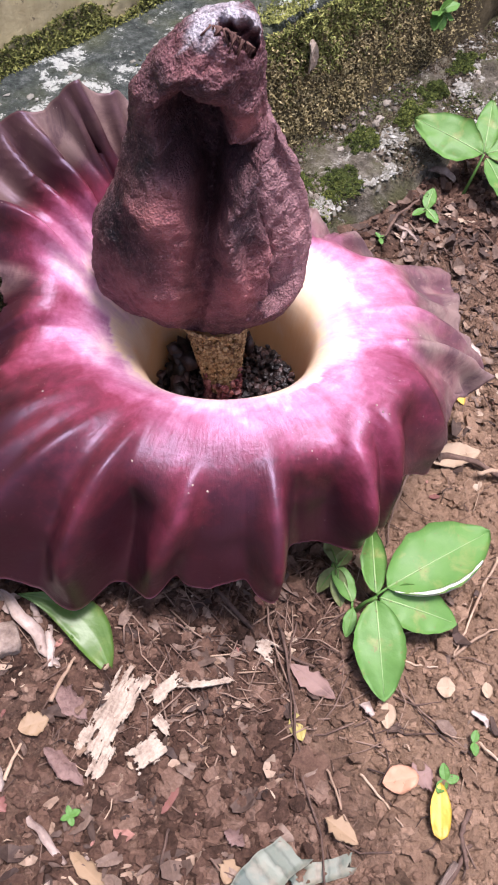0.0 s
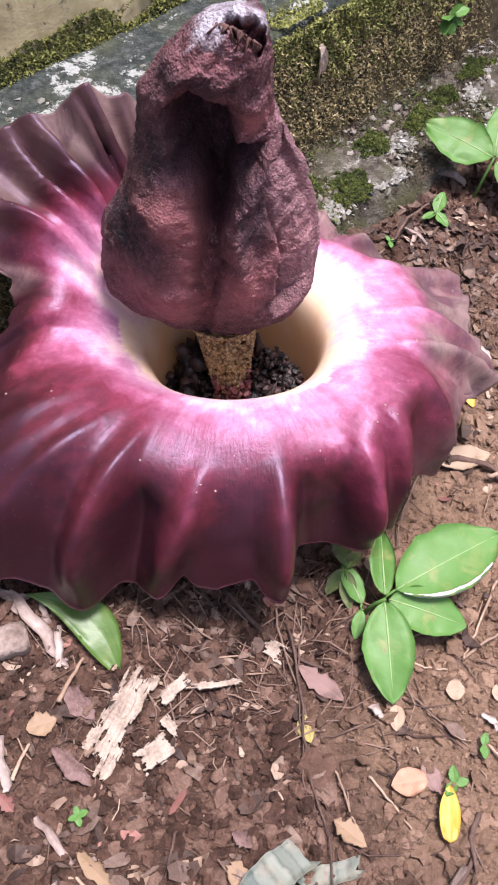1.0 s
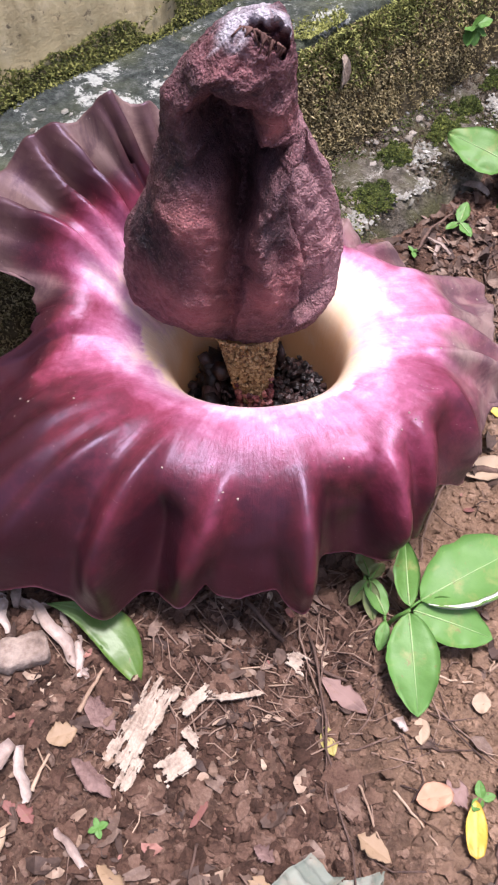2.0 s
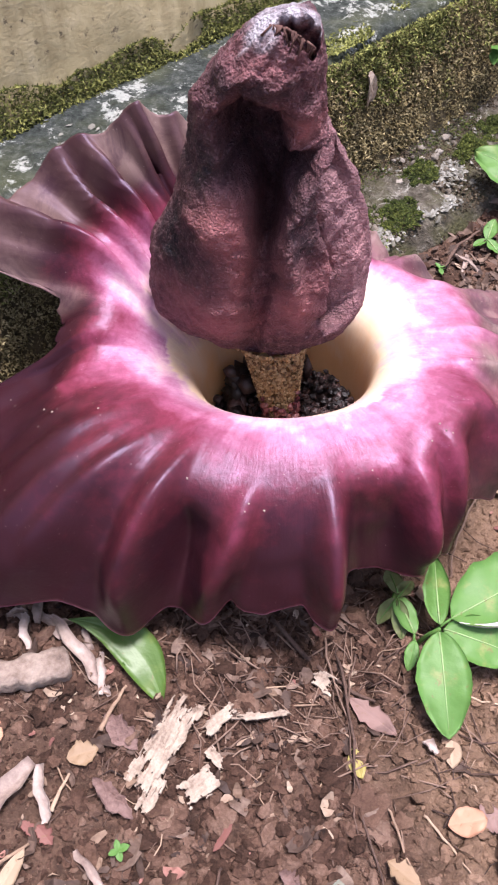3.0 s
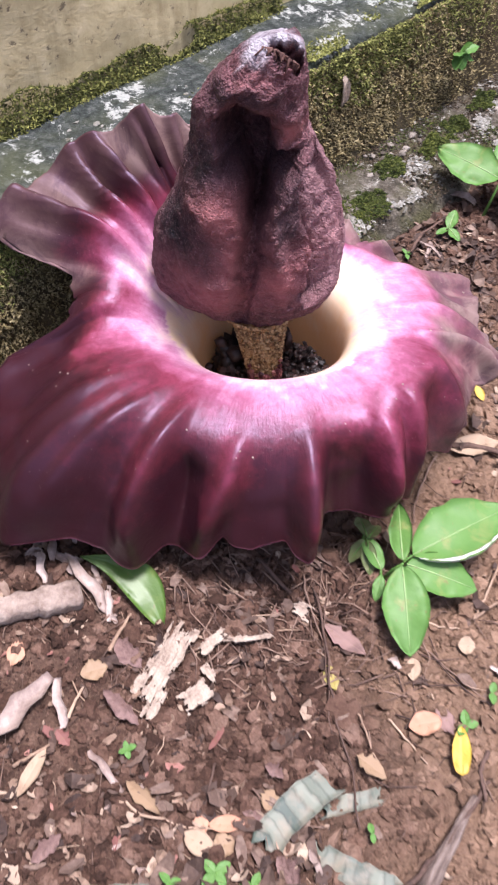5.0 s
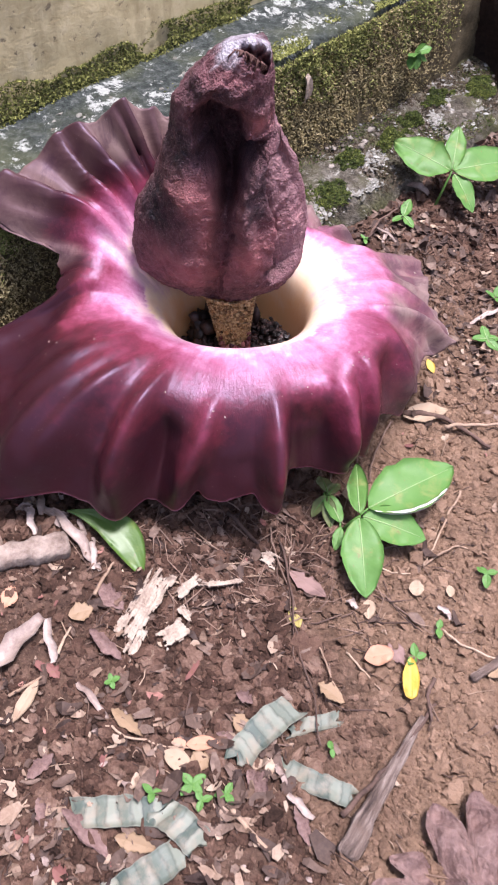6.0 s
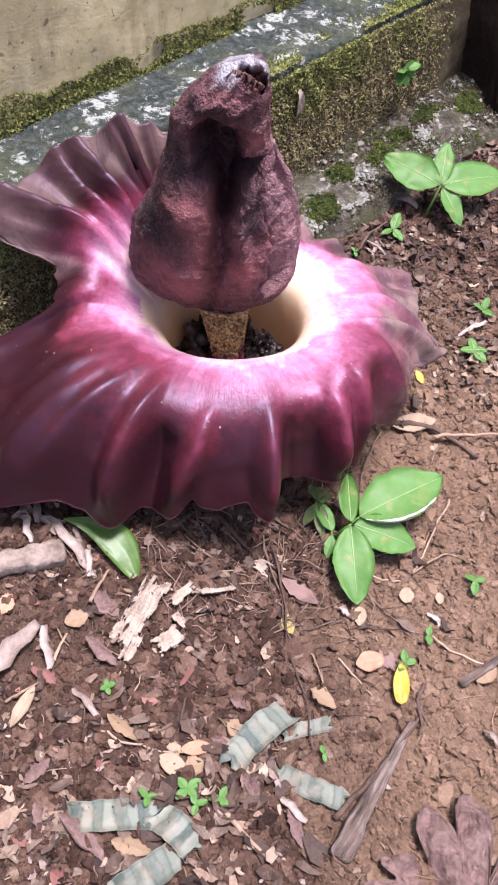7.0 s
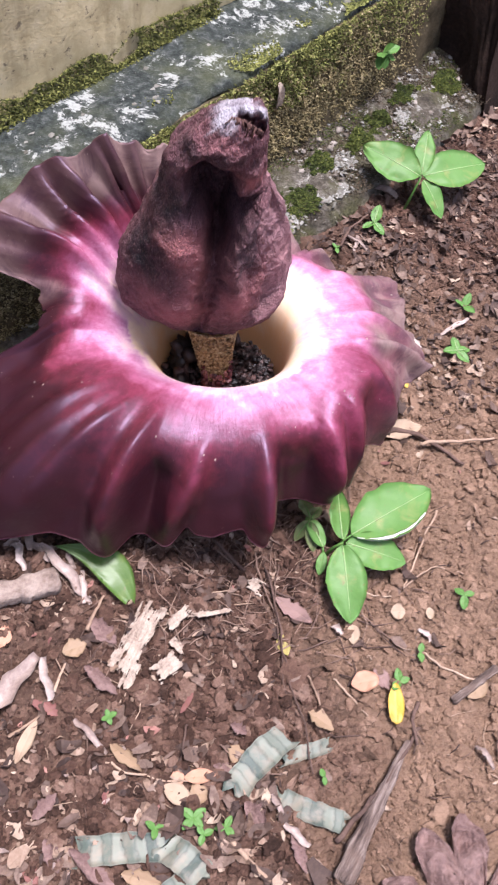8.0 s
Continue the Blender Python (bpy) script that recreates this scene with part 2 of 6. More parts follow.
def concrete_build(n, l, b):
    v = coords(n)
    big, mid, fine = noise_tex(n, l, v, 11, 6), noise_tex(n, l, v, 85, 8, 0.78), noise_tex(n, l, v, 320, 5)
    c = ramp(n, l, mid, [(0.36, (0.014, 0.019, 0.016)), (0.5, (0.047, 0.058, 0.052)), (0.68, (0.155, 0.17, 0.155))])
    c = mix(n, l, ramp(n, l, big, [(0.45, (0, 0, 0)), (0.66, (0.625, 0.625, 0.625))]), c, (0.106, 0.119, 0.0562))
    lich = ramp(n, l, noise_tex(n, l, v, 24, 9, 0.8, 0.3), [(0.55, (0, 0, 0)), (0.58, (0.85, 0.85, 0.85))])
    c = mix(n, l, lich, c, mix(n, l, fine, (0.25, 0.3, 0.263), (0.825, 0.825, 0.775)))
    l.new(c, b.inputs["Base Color"])
    bump(n, l, b, maths(n, l, "ADD", mid, maths(n, l, "MULTIPLY", fine, 0.4)), 1.0, 0.007)


CONCRETE = material("lichened_concrete", concrete_build, 0.85, 0, 0.3)


def footing_build(n, l, b):
    v = coords(n)
    big, mid, fine = noise_tex(n, l, v, 13, 6), noise_tex(n, l, v, 70, 8, 0.7), noise_tex(n, l, v, 280, 5)
    c = ramp(n, l, mid, [(0.32, (0.04, 0.034, 0.024)), (0.5, (0.115, 0.1, 0.075)), (0.7, (0.27, 0.245, 0.2))])
    c = mix(n, l, ramp(n, l, big, [(0.46, (0, 0, 0)), (0.6, (0.85, 0.85, 0.85))]), c, (0.09, 0.09, 0.036))
    lich = ramp(n, l, noise_tex(n, l, v, 26, 8, 0.75, 0.5), [(0.57, (0, 0, 0)), (0.64, (0.85, 0.85, 0.85))])
    c = mix(n, l, lich, c, mix(n, l, fine, (0.336, 0.324, 0.264), (0.792, 0.768, 0.696)))
    l.new(c, b.inputs["Base Color"])
    bump(n, l, b, maths(n, l, "ADD", mid, maths(n, l, "MULTIPLY", fine, 0.5)), 1.0, 0.009)


FOOTING = material("rubble_concrete", footing_build, 0.88, 0, 0.25)
RISER = speckled("dirty_riser", [(0.3, (0.035, 0.028, 0.016)), (0.5, (0.1, 0.08, 0.045)), (0.75, (0.2, 0.16, 0.1))], 40, 240, 0.92, 0.003, 0.2)
# near-black brown for the added block that stands for deep shade
DEEP_SHADE = speckled("deep_shade_brown", [(0.3, (0.012, 0.008, 0.006)), (0.55, (0.035, 0.022, 0.016)), (0.8, (0.08, 0.05, 0.036))], 20, 160, 0.95, 0.004, 0.15)
MOSS = speckled("bright_moss", [(0.2, (0.036, 0.042, 0.013)), (0.48, (0.165, 0.18, 0.05)), (0.8, (0.36, 0.37, 0.12))], 30, 160, 0.9, 0.0005, 0.2, per_island=0.7)
DRY_MOSS = speckled("brown_moss", [(0.2, (0.05, 0.04, 0.02)), (0.48, (0.24, 0.195, 0.09)), (0.8, (0.5, 0.42, 0.23))], 30, 160, 0.92, 0.0005, 0.2, per_island=0.5)
WALL_MOSS = speckled("olive_moss", [(0.2, (0.022, 0.025, 0.009)), (0.48, (0.115, 0.125, 0.034)), (0.8, (0.28, 0.28, 0.085))], 40, 160, 0.9, 0.0005, 0.2, per_island=0.6)
DEEP_MOSS = speckled("deep_green_moss", [(0.2, (0.014, 0.02, 0.007)), (0.5, (0.055, 0.075, 0.018)), (0.82, (0.2, 0.22, 0.05))], 14, 160, 0.9, 0.0005, 0.2, per_island=0.4)
DARK_CRUST = speckled("dark_dirt_crust", [(0.2, (0.022, 0.017, 0.011)), (0.5, (0.075, 0.056, 0.036)), (0.8, (0.17, 0.135, 0.09))], 30, 160, 0.92, 0.0005, 0.2, per_island=0.5)
PEBBLE = speckled("footing_pebble", [(0.2, (0.09, 0.075, 0.06)), (0.5, (0.2, 0.175, 0.14)), (0.85, (0.4, 0.36, 0.31))], 90, 300, 0.8, 0.001, 0.25, jitter=0.5)
LICHEN = speckled("grey_lichen", [(0.25, (0.12, 0.115, 0.09)), (0.55, (0.24, 0.235, 0.205)), (0.85, (0.43, 0.43, 0.39))], 60, 300, 0.9, 0.001, 0.2, per_island=0.4)


def leaf_build(base, light, edge, rough):
    def build(n, l, b):
        v = coords(n)
        c = mix(n, l, noise_tex(n, l, v, 55, 6), base, light)
        blot = ramp(n, l, noise_tex(n, l, v, 38, 4, 0.6, 0.5), [(0.54, (0, 0, 0)), (0.72, (0.6, 0.6, 0.6))])
        c = mix(n, l, blot, c, edge)
        scar = ramp(n, l, noise_tex(n, l, v, 150, 4, 0.6, 0.5), [(0.64, (0, 0, 0)), (0.72, (0.55, 0.55, 0.55))])
        c = mix(n, l, scar, c, (0.16, 0.10, 0.04))
        vein = ramp(n, l, attr(n, "vein"), [(0.0, (0, 0, 0)), (0.6, (0, 0, 0)), (1.0, (0.35, 0.35, 0.35))])
        c = mix(n, l, vein, c, light)
        l.new(c, b.inputs["Base Color"])
        b.inputs["Transmission Weight"].default_value = 0.0
        bump(n, l, b, maths(n, l, "ADD", attr(n, "vein"), noise_tex(n, l, v, 220, 4)), 0.35, 0.0008)
    return build


GREEN = material("fresh_green_leaf", leaf_build((0.062, 0.16, 0.03), (0.112, 0.235, 0.055), (0.24, 0.25, 0.085), 0.45), 0.52, 0, 0.32)
# whitish colour painting the light that the leaf's fold reflects
FOLD_GLINT = material("pale_leaf_fold", leaf_build((0.6, 0.62, 0.52), (0.75, 0.75, 0.68), (0.5, 0.55, 0.4), 0.5), 0.5, 0, 0.4)
PALE_RIB = material("pale_green_rib", leaf_build((0.2, 0.32, 0.12), (0.3, 0.42, 0.18), (0.3, 0.36, 0.15), 0.5), 0.5, 0, 0.4)
DEEP_GREEN = material("glossy_green_leaf", leaf_build((0.04, 0.095, 0.013), (0.09, 0.165, 0.03), (0.15, 0.19, 0.05), 0.3), 0.42, 0, 0.45)
DEAD = speckled("crumpled_dead_leaf", [(0.30, (0.055, 0.03, 0.026)), (0.43, (0.14, 0.082, 0.07)), (0.58, (0.235, 0.15, 0.13)), (0.8, (0.37, 0.265, 0.23))], 24, 150, 0.6, 0.006, 0.35)
YELLOW = material("yellow_leaf", leaf_build((0.44, 0.29, 0.025), (0.52, 0.37, 0.06), (0.36, 0.21, 0.025), 0.5), 0.5, 0, 0.45)
OCHRE = material("ochre_leaf", leaf_build((0.22, 0.142, 0.08), (0.31, 0.215, 0.13), (0.13, 0.08, 0.045), 0.6), 0.6, 0, 0.4)
OLIVE_YELLOW = material("olive_yellow_leaf", leaf_build((0.27, 0.22, 0.055), (0.36, 0.31, 0.1), (0.2, 0.15, 0.05), 0.5), 0.5, 0, 0.4)
ORANGE = material("orange_leaf", leaf_build((0.4, 0.19, 0.11), (0.5, 0.29, 0.19), (0.26, 0.12, 0.075), 0.6), 0.6, 0, 0.4)
TAN = material("tan_dry_leaf", leaf_build((0.31, 0.22, 0.145), (0.41, 0.31, 0.215), (0.2, 0.13, 0.08), 0.7), 0.7, 0, 0.35)
RUST = material("rust_red_leaf", leaf_build((0.15, 0.055, 0.045), (0.23, 0.105, 0.085), (0.1, 0.035, 0.03), 0.6), 0.6, 0, 0.35)
OLIVE = material("dull_olive_leaf", leaf_build((0.07, 0.095, 0.03), (0.15, 0.18, 0.07), (0.2, 0.17, 0.09), 0.6), 0.6, 0, 0.35)
MAUVE = material("brown_dead_leaf", leaf_build((0.17, 0.1, 0.085), (0.27, 0.175, 0.15), (0.07, 0.04, 0.033), 0.7), 0.68, 0, 0.35)


def strip_build(n, l, b):
    sep = n.new("ShaderNodeSeparateXYZ")
    l.new(coords(n, "UV"), sep.inputs[0])
    o = coords(n)
    u = maths(n, l, "ADD", sep.outputs[0], maths(n, l, "MULTIPLY", noise_tex(n, l, o, 40, 3), 1.6))
    cell = n.new("ShaderNodeTexWhiteNoise")
    cell.noise_dimensions = "1D"
    l.new(maths(n, l, "FLOOR", u), cell.inputs["W"])
    c = mix(n, l, cell.outputs["Value"], (0.06, 0.085, 0.068), (0.19, 0.21, 0.16))
    fine = n.new("ShaderNodeTexWave")
    fine.inputs["Scale"].default_value, fine.inputs["Distortion"].default_value = 3.0, 1.5
    l.new(coords(n, "UV"), fine.inputs["Vector"])
    c = mix(n, l, maths(n, l, "MULTIPLY", fine.outputs["Fac"], 0.05), c, (0.24, 0.25, 0.21))
    crease = ramp(n, l, maths(n, l, "FRACT", u), [(0.0, (0.5, 0.5, 0.5)), (0.25, (0, 0, 0)), (0.8, (0, 0, 0)), (1.0, (0.4, 0.4, 0.4))])
    c = mix(n, l, crease, c, (0.028, 0.033, 0.027))
    c = mix(n, l, ramp(n, l, noise_tex(n, l, o, 70, 6), [(0.48, (0, 0, 0)), (0.7, (0.6, 0.6, 0.6))]), c, (0.27, 0.22, 0.16))
    rim = ramp(n, l, maths(n, l, "ABSOLUTE", sep.outputs[1]), [(0.9, (0, 0, 0)), (0.98, (0.3, 0.3, 0.3))])
    c = mix(n, l, rim, c, (0.34, 0.33, 0.27))
    l.new(c, b.inputs["Base Color"])
    bump(n, l, b, noise_tex(n, l, o, 200, 5), 0.5, 0.001)


STRIP = material("grey_green_palm_strip", strip_build, 0.55, 0, 0.4)


# ---- building tools ----
def mesh_of(name, verts, faces, mat, smooth=True):
    me = bpy.data.meshes.new(name)
    me.from_pydata([tuple(p) for p in verts], [], faces)
    me.materials.append(mat)
    me.polygons.foreach_set("use_smooth", [smooth] * len(me.polygons))
    me.update()
    return me


def part(name, me, parent=None, label=""):
    """Links a mesh as one object, under a thing or a part where one is given."""
    ob = new(name, me)
    if parent is not None:
        ob.parent = parent
    return tagged(ob, label)


def thing(name, label, category, group="", at=None):
    """An empty at a thing's base that carries its parts."""
    ob = new(name)
    ob.empty_display_size = 0.02
    if at is not None:
        ob.matrix_world = at
    return tagged(ob, label, category, group)


def set_attr(me, name, values):
    me.attributes.new(name, "FLOAT", "POINT").data.foreach_set("value", np.asarray(values, dtype=np.float32))


def grid_faces(rows, cols, wrap=False, base=0):
    out = []
    for i in range(rows - 1):
        for j in range(cols if wrap else cols - 1):
            k = (j + 1) % cols
            out.append((base + i * cols + j, base + i * cols + k, base + (i + 1) * cols + k, base + (i + 1) * cols + j))
    return out


def smooth01(x, a, b):
    t = np.clip((np.asarray(x, float) - a) / (b - a), 0, 1)
    return t * t * (3 - 2 * t)


def fbm(p, octaves=4):
    return noise.fractal(Vector(p), 1.0, 2.0, octaves)


def lump_mesh(name, mat, rows, shade=False, detail=1):
    """Many small uneven lumps in one mesh; rows of centre, radius and flattening."""
    ico = bmesh.new()
    bmesh.ops.create_icosphere(ico, subdivisions=detail, radius=1)
    ico.verts.ensure_lookup_table()
    bv = [v.co.copy() for v in ico.verts]
    bf = [tuple(v.index for v in f.verts) for f in ico.faces]
    ico.free()
    verts, faces = [], []
    lo, hi = (0.6, 1.3) if detail == 1 else (0.76, 1.2)
    for c, rad, flat in rows:
        q = Euler((random.uniform(-0.5, 0.5), random.uniform(-0.5, 0.5), random.uniform(0, 6.3))).to_matrix()
        sc = Vector((random.uniform(0.7, 1.3), random.uniform(0.7, 1.3), flat * random.uniform(0.8, 1.2)))
        base, at = len(verts), Vector((random.uniform(0, 99), random.uniform(0, 99), 0))
        for v in bv:
            k = rad * random.uniform(lo, hi)
            if detail > 1:
                k *= 1 + 0.75 * noise.noise(v * 1.3 + at)
            verts.append(Vector(c) + q @ Vector((v.x * sc.x * k, v.y * sc.y * k, v.z * sc.z * k)))
        faces += [tuple(base + i for i in f) for f in bf]
    return mesh_of(name, verts, faces, mat, shade)


# The kerb and wall run along U; N points away from the soil, towards the wall.
RUN = radians(43)
U, N = Vector((math.sin(RUN), math.cos(RUN), 0)), Vector((-math.cos(RUN), math.sin(RUN), 0))


def along(u, n, z):
    return U * u + N * n + Vector((0, 0, z))


def soil_height(x, y):
    """The soil: near level, banked up to the footing, with lumps and clods."""
    n = x * N.x + y * N.y
    t = min(max((n + 0.20) / 0.34, 0), 1)
    z = 0.05 * t * t * (3 - 2 * t)
    near = max(0.0, 1 - max(abs(x), abs(y)) / 3.0)
    if near > 0:
        z += near * (0.009 * fbm((x * 9, y * 9, 0.3), 3) + 0.0065 * fbm((x * 34, y * 34, 2.1), 3) + 0.0048 * fbm((x * 105, y * 105, 5.7), 3))
    return z


# ---- ground ----
def build_ground():
    far = [0.8 * 1.45 ** k for k in range(1, 14)]
    def axis(lo, hi, count):
        mid = list(np.linspace(lo, hi, count))
        return [lo - f + 0.4 for f in reversed(far)] + mid + [hi + f - 0.4 for f in far]
    xs, ys = axis(-0.50, 0.60, 400), axis(-0.72, 0.72, 520)
    verts = [(x, y, soil_height(x, y)) for y in ys for x in xs]
    me = mesh_of("ground", verts, grid_faces(len(ys), len(xs)), SOIL)
    return tagged(part("ground", me), "bare reddish-brown garden soil with small clods", "ground", kind="structure")


build_ground()


# ---- wall, ledge and footing ----
def slab(name, u0, u1, profile, mat, label, category, step=0.012, rough=0.003, parent=None, seed=0.0, closed=True):
    """A profile of (n, z) corners swept along the kerb's direction, with an uneven, worn surface."""
    pts = []
    for (a, b) in zip(profile[:-1], profile[1:]):
        d = math.hypot(b[0] - a[0], b[1] - a[1])
        k = max(1, int(d / step))
        pts += [(a[0] + (b[0] - a[0]) * i / k, a[1] + (b[1] - a[1]) * i / k) for i in range(k)]
    pts.append(profile[-1])
    count = int((u1 - u0) / step) + 1
    verts = []
    for i in range(count):
        u = u0 + (u1 - u0) * i / (count - 1)
        for n, z in pts:
            p = along(u, n, z)
            d = Vector((fbm(p * 14 + Vector((seed, 0, 0)), 4), fbm(p * 14 + Vector((0, seed, 7)), 4), fbm(p * 14 + Vector((3, 0, seed)), 4)))
            e = fbm(p * 60, 3)
            verts.append(p + d * rough - N * e * rough * 0.6)
    cols = len(pts)
    faces = grid_faces(count, cols)
    faces += [tuple(range(cols)), tuple(range((count - 1) * cols, count * cols))[::-1]]
    me = mesh_of(name, verts, faces, mat)
    return tagged(part(name, me, parent), label, category, kind="structure")


WALL_N, EDGE_N, FOOT_N, LEDGE_Z = 0.375, 0.25, 0.135, 0.268
slab("wall_north", -2.6, 1.3, [(WALL_N, 0.2), (WALL_N, 0.5), (WALL_N, 0.8), (WALL_N + 0.2, 0.8), (WALL_N + 0.2, 0.2)], PLASTER,
     "weathered beige plaster wall with moss along its foot", "wall", 0.02, 0.004, seed=1.0)
slab("ledge", -2.6, 1.3, [(EDGE_N + 0.012, LEDGE_Z - 0.02), (EDGE_N + 0.002, LEDGE_Z - 0.01), (EDGE_N + 0.008, LEDGE_Z - 0.002), (EDGE_N + 0.025, LEDGE_Z), (WALL_N + 0.01, LEDGE_Z + 0.004)],
     CONCRETE, "dark concrete ledge with pale lichen under the wall", "ledge", 0.012, 0.004, seed=2.0)
slab("riser", -2.6, 1.3, [(EDGE_N - 0.004, 0.02), (EDGE_N, LEDGE_Z - 0.012), (EDGE_N + 0.02, LEDGE_Z - 0.012)], RISER,
     "mossy dirty vertical face of the concrete step", "step", 0.012, 0.006, seed=3.0)
footing = slab("footing", -2.6, 1.3, [(FOOT_N - 0.02, 0.0), (FOOT_N - 0.008, 0.058), (FOOT_N + 0.01, 0.074), (FOOT_N + 0.05, 0.087), (EDGE_N + 0.01, 0.101)], FOOTING,
     "rough concrete footing with pebbles, lichen and moss", "footing", 0.012, 0.009, seed=4.0)


# ---- the flower ----
CX, CY = -0.015, 0.0


def ring(table, deg):
    """Smooth periodic interpolation of rows (degrees, value, ...) by a Hermite curve."""
    rows = sorted(table)
    ang = np.array([r[0] for r in rows], float)
    val = np.array([r[1:] for r in rows], float)
    ang = np.concatenate([ang[-2:] - 360, ang, ang[:2] + 360])
    val = np.concatenate([val[-2:], val, val[:2]])
    slope = np.gradient(val, ang, axis=0)
    d = np.asarray(deg, float)
    k = np.clip(np.searchsorted(ang, d, "right") - 1, 0, len(ang) - 2)
    h = (ang[k + 1] - ang[k])[:, None]
    t = ((d - ang[k])[:, None]) / h
    return ((2 * t**3 - 3 * t**2 + 1) * val[k] + (t**3 - 2 * t**2 + t) * h * slope[k]
            + (-2 * t**3 + 3 * t**2) * val[k + 1] + (t**3 - t**2) * h * slope[k + 1])


# angle about the throat, radius and height of the rim, radius and height half way, height of the lip, reach of the pale zone
RIM = [
    (-160, 0.315, 0.125, 0.18, 0.205, 0.186, 0.096),
    (-140, 0.31, 0.055, 0.183, 0.21, 0.192, 0.088),
    (-118, 0.24, 0.062, 0.168, 0.194, 0.2, 0.088),
    (-105, 0.215, 0.082, 0.158, 0.186, 0.204, 0.088),
    (-90, 0.205, 0.088, 0.148, 0.186, 0.206, 0.088),
    (-75, 0.205, 0.078, 0.148, 0.186, 0.206, 0.088),
    (-62, 0.172, 0.092, 0.146, 0.184, 0.204, 0.092),
    (-48, 0.196, 0.098, 0.156, 0.186, 0.2, 0.098),
    (-38, 0.192, 0.132, 0.158, 0.198, 0.198, 0.104),
    (-22, 0.206, 0.114, 0.166, 0.204, 0.196, 0.098),
    (-8, 0.22, 0.142, 0.155, 0.198, 0.195, 0.104),
    (8, 0.252, 0.112, 0.16, 0.198, 0.193, 0.112),
    (20, 0.246, 0.132, 0.16, 0.196, 0.19, 0.118),
    (30, 0.256, 0.144, 0.16, 0.196, 0.188, 0.122),
    (42, 0.212, 0.152, 0.15, 0.194, 0.186, 0.12),
    (54, 0.165, 0.206, 0.128, 0.206, 0.186, 0.114),
    (64, 0.16, 0.225, 0.122, 0.215, 0.186, 0.106),
    (80, 0.155, 0.262, 0.118, 0.232, 0.186, 0.098),
    (100, 0.148, 0.312, 0.112, 0.252, 0.184, 0.088),
    (115, 0.146, 0.338, 0.112, 0.264, 0.182, 0.098),
    (124, 0.15, 0.348, 0.114, 0.268, 0.182, 0.102),
    (132, 0.16, 0.352, 0.117, 0.27, 0.18, 0.104),
    (140, 0.174, 0.362, 0.12, 0.272, 0.18, 0.106),
    (146, 0.196, 0.348, 0.127, 0.272, 0.178, 0.106),
    (151, 0.222, 0.333, 0.136, 0.27, 0.178, 0.106),
    (157, 0.246, 0.308, 0.146, 0.266, 0.176, 0.106),
    (162, 0.258, 0.292, 0.152, 0.262, 0.176, 0.106),
    (168, 0.28, 0.286, 0.158, 0.254, 0.174, 0.106),
    (174, 0.285, 0.22, 0.15, 0.232, 0.174, 0.105),
    (182, 0.275, 0.18, 0.152, 0.218, 0.176, 0.104),
    (188, 0.268, 0.168, 0.156, 0.21, 0.178, 0.102),
]
# the hanging hem in front: angle, radius, height
HEM = [
    (-150, 0.328, 0.105), (-140, 0.322, 0.085), (-136, 0.295, 0.092), (-131, 0.268, 0.100), (-126.3, 0.251, 0.082), (-122, 0.246, 0.070), (-118.6, 0.237, 0.063), (-116.5, 0.212, 0.076), (-113, 0.202, 0.066),
    (-108, 0.206, 0.072), (-104.5, 0.208, 0.078), (-101.5, 0.199, 0.094), (-99.5, 0.196, 0.101), (-96.5, 0.205, 0.093), (-91, 0.207, 0.093), (-86, 0.203, 0.100), (-82, 0.200, 0.104),
    (-79.5, 0.207, 0.085), (-75.5, 0.211, 0.078), (-72.5, 0.192, 0.097), (-69.5, 0.177, 0.101), (-65, 0.173, 0.096), (-60, 0.178, 0.095), (-55, 0.186, 0.090), (-51, 0.197, 0.094),
    (-47.5, 0.191, 0.104), (-44, 0.200, 0.101), (-41, 0.192, 0.122), (-38, 0.190, 0.140), (-34, 0.196, 0.136), (-22, 0.206, 0.114),
]
# pleats: angle at the hem, angle at the crown, width in degrees, height in metres, how far in they reach (share of the outer part)
PLEATS = [
    (-119, -117, 3.5, 0.034, 0.15), (-104, -94, 4.0, 0.022, 0.3), (-76, -71, 4.2, 0.028, 0.3), (-53.5, -46, 3.5, 0.028, 0.3), (-44, -34, 3.5, 0.024, 0.3), (-89, -85, 4.2, 0.004, 0.3), (-64, -62, 3.8, 0.004, 0.3),
    (-26, -15, 3.5, 0.022, 0.3), (-16, -12, 2.0, 0.010, 0.45), (4, -8, 2.6, 0.024, 0.2), (-4, -4, 1.6, 0.008, 0.5), (10, 9, 2.4, 0.024, 0.25), (16, 17, 1.6, 0.008, 0.5), (22, 20, 2.8, 0.015, 0.35),
    (34, 36, 3.2, 0.014, 0.35), (41, 41, 1.8, 0.010, 0.5), (48, 48, 2.6, 0.012, 0.5), (60, 60, 2.6, 0.008, 0.5), (121, 124, 2.6, 0.010, 0.3), (131, 132, 1.8, 0.014, 0.25), (139.5, 138.5, 1.2, 0.024, 0.05),
    (142.5, 141, 0.9, 0.014, 0.3), (149.5, 152, 1.3, 0.027, 0), (153, 160, 1.3, 0.026, 0), (158.5, 162, 1.6, 0.006, 0.45), (164.5, 167, 1.5, 0.030, 0.05), (169.5, 168, 1.2, 0.010, 0.4), (-151, -143, 3.4, 0.013, 0.1),
    (-136.5, -129, 3.2, 0.014, 0.1), (-129, -125, 2.6, 0.003, 0.4), (-143.5, -136, 3.0, 0.010, 0.2), (-159, -152, 3.6, 0.011, 0.25), (-167, -160, 3.8, 0.012, 0.25), (-173, -168, 3.4, 0.007, 0.35),
]
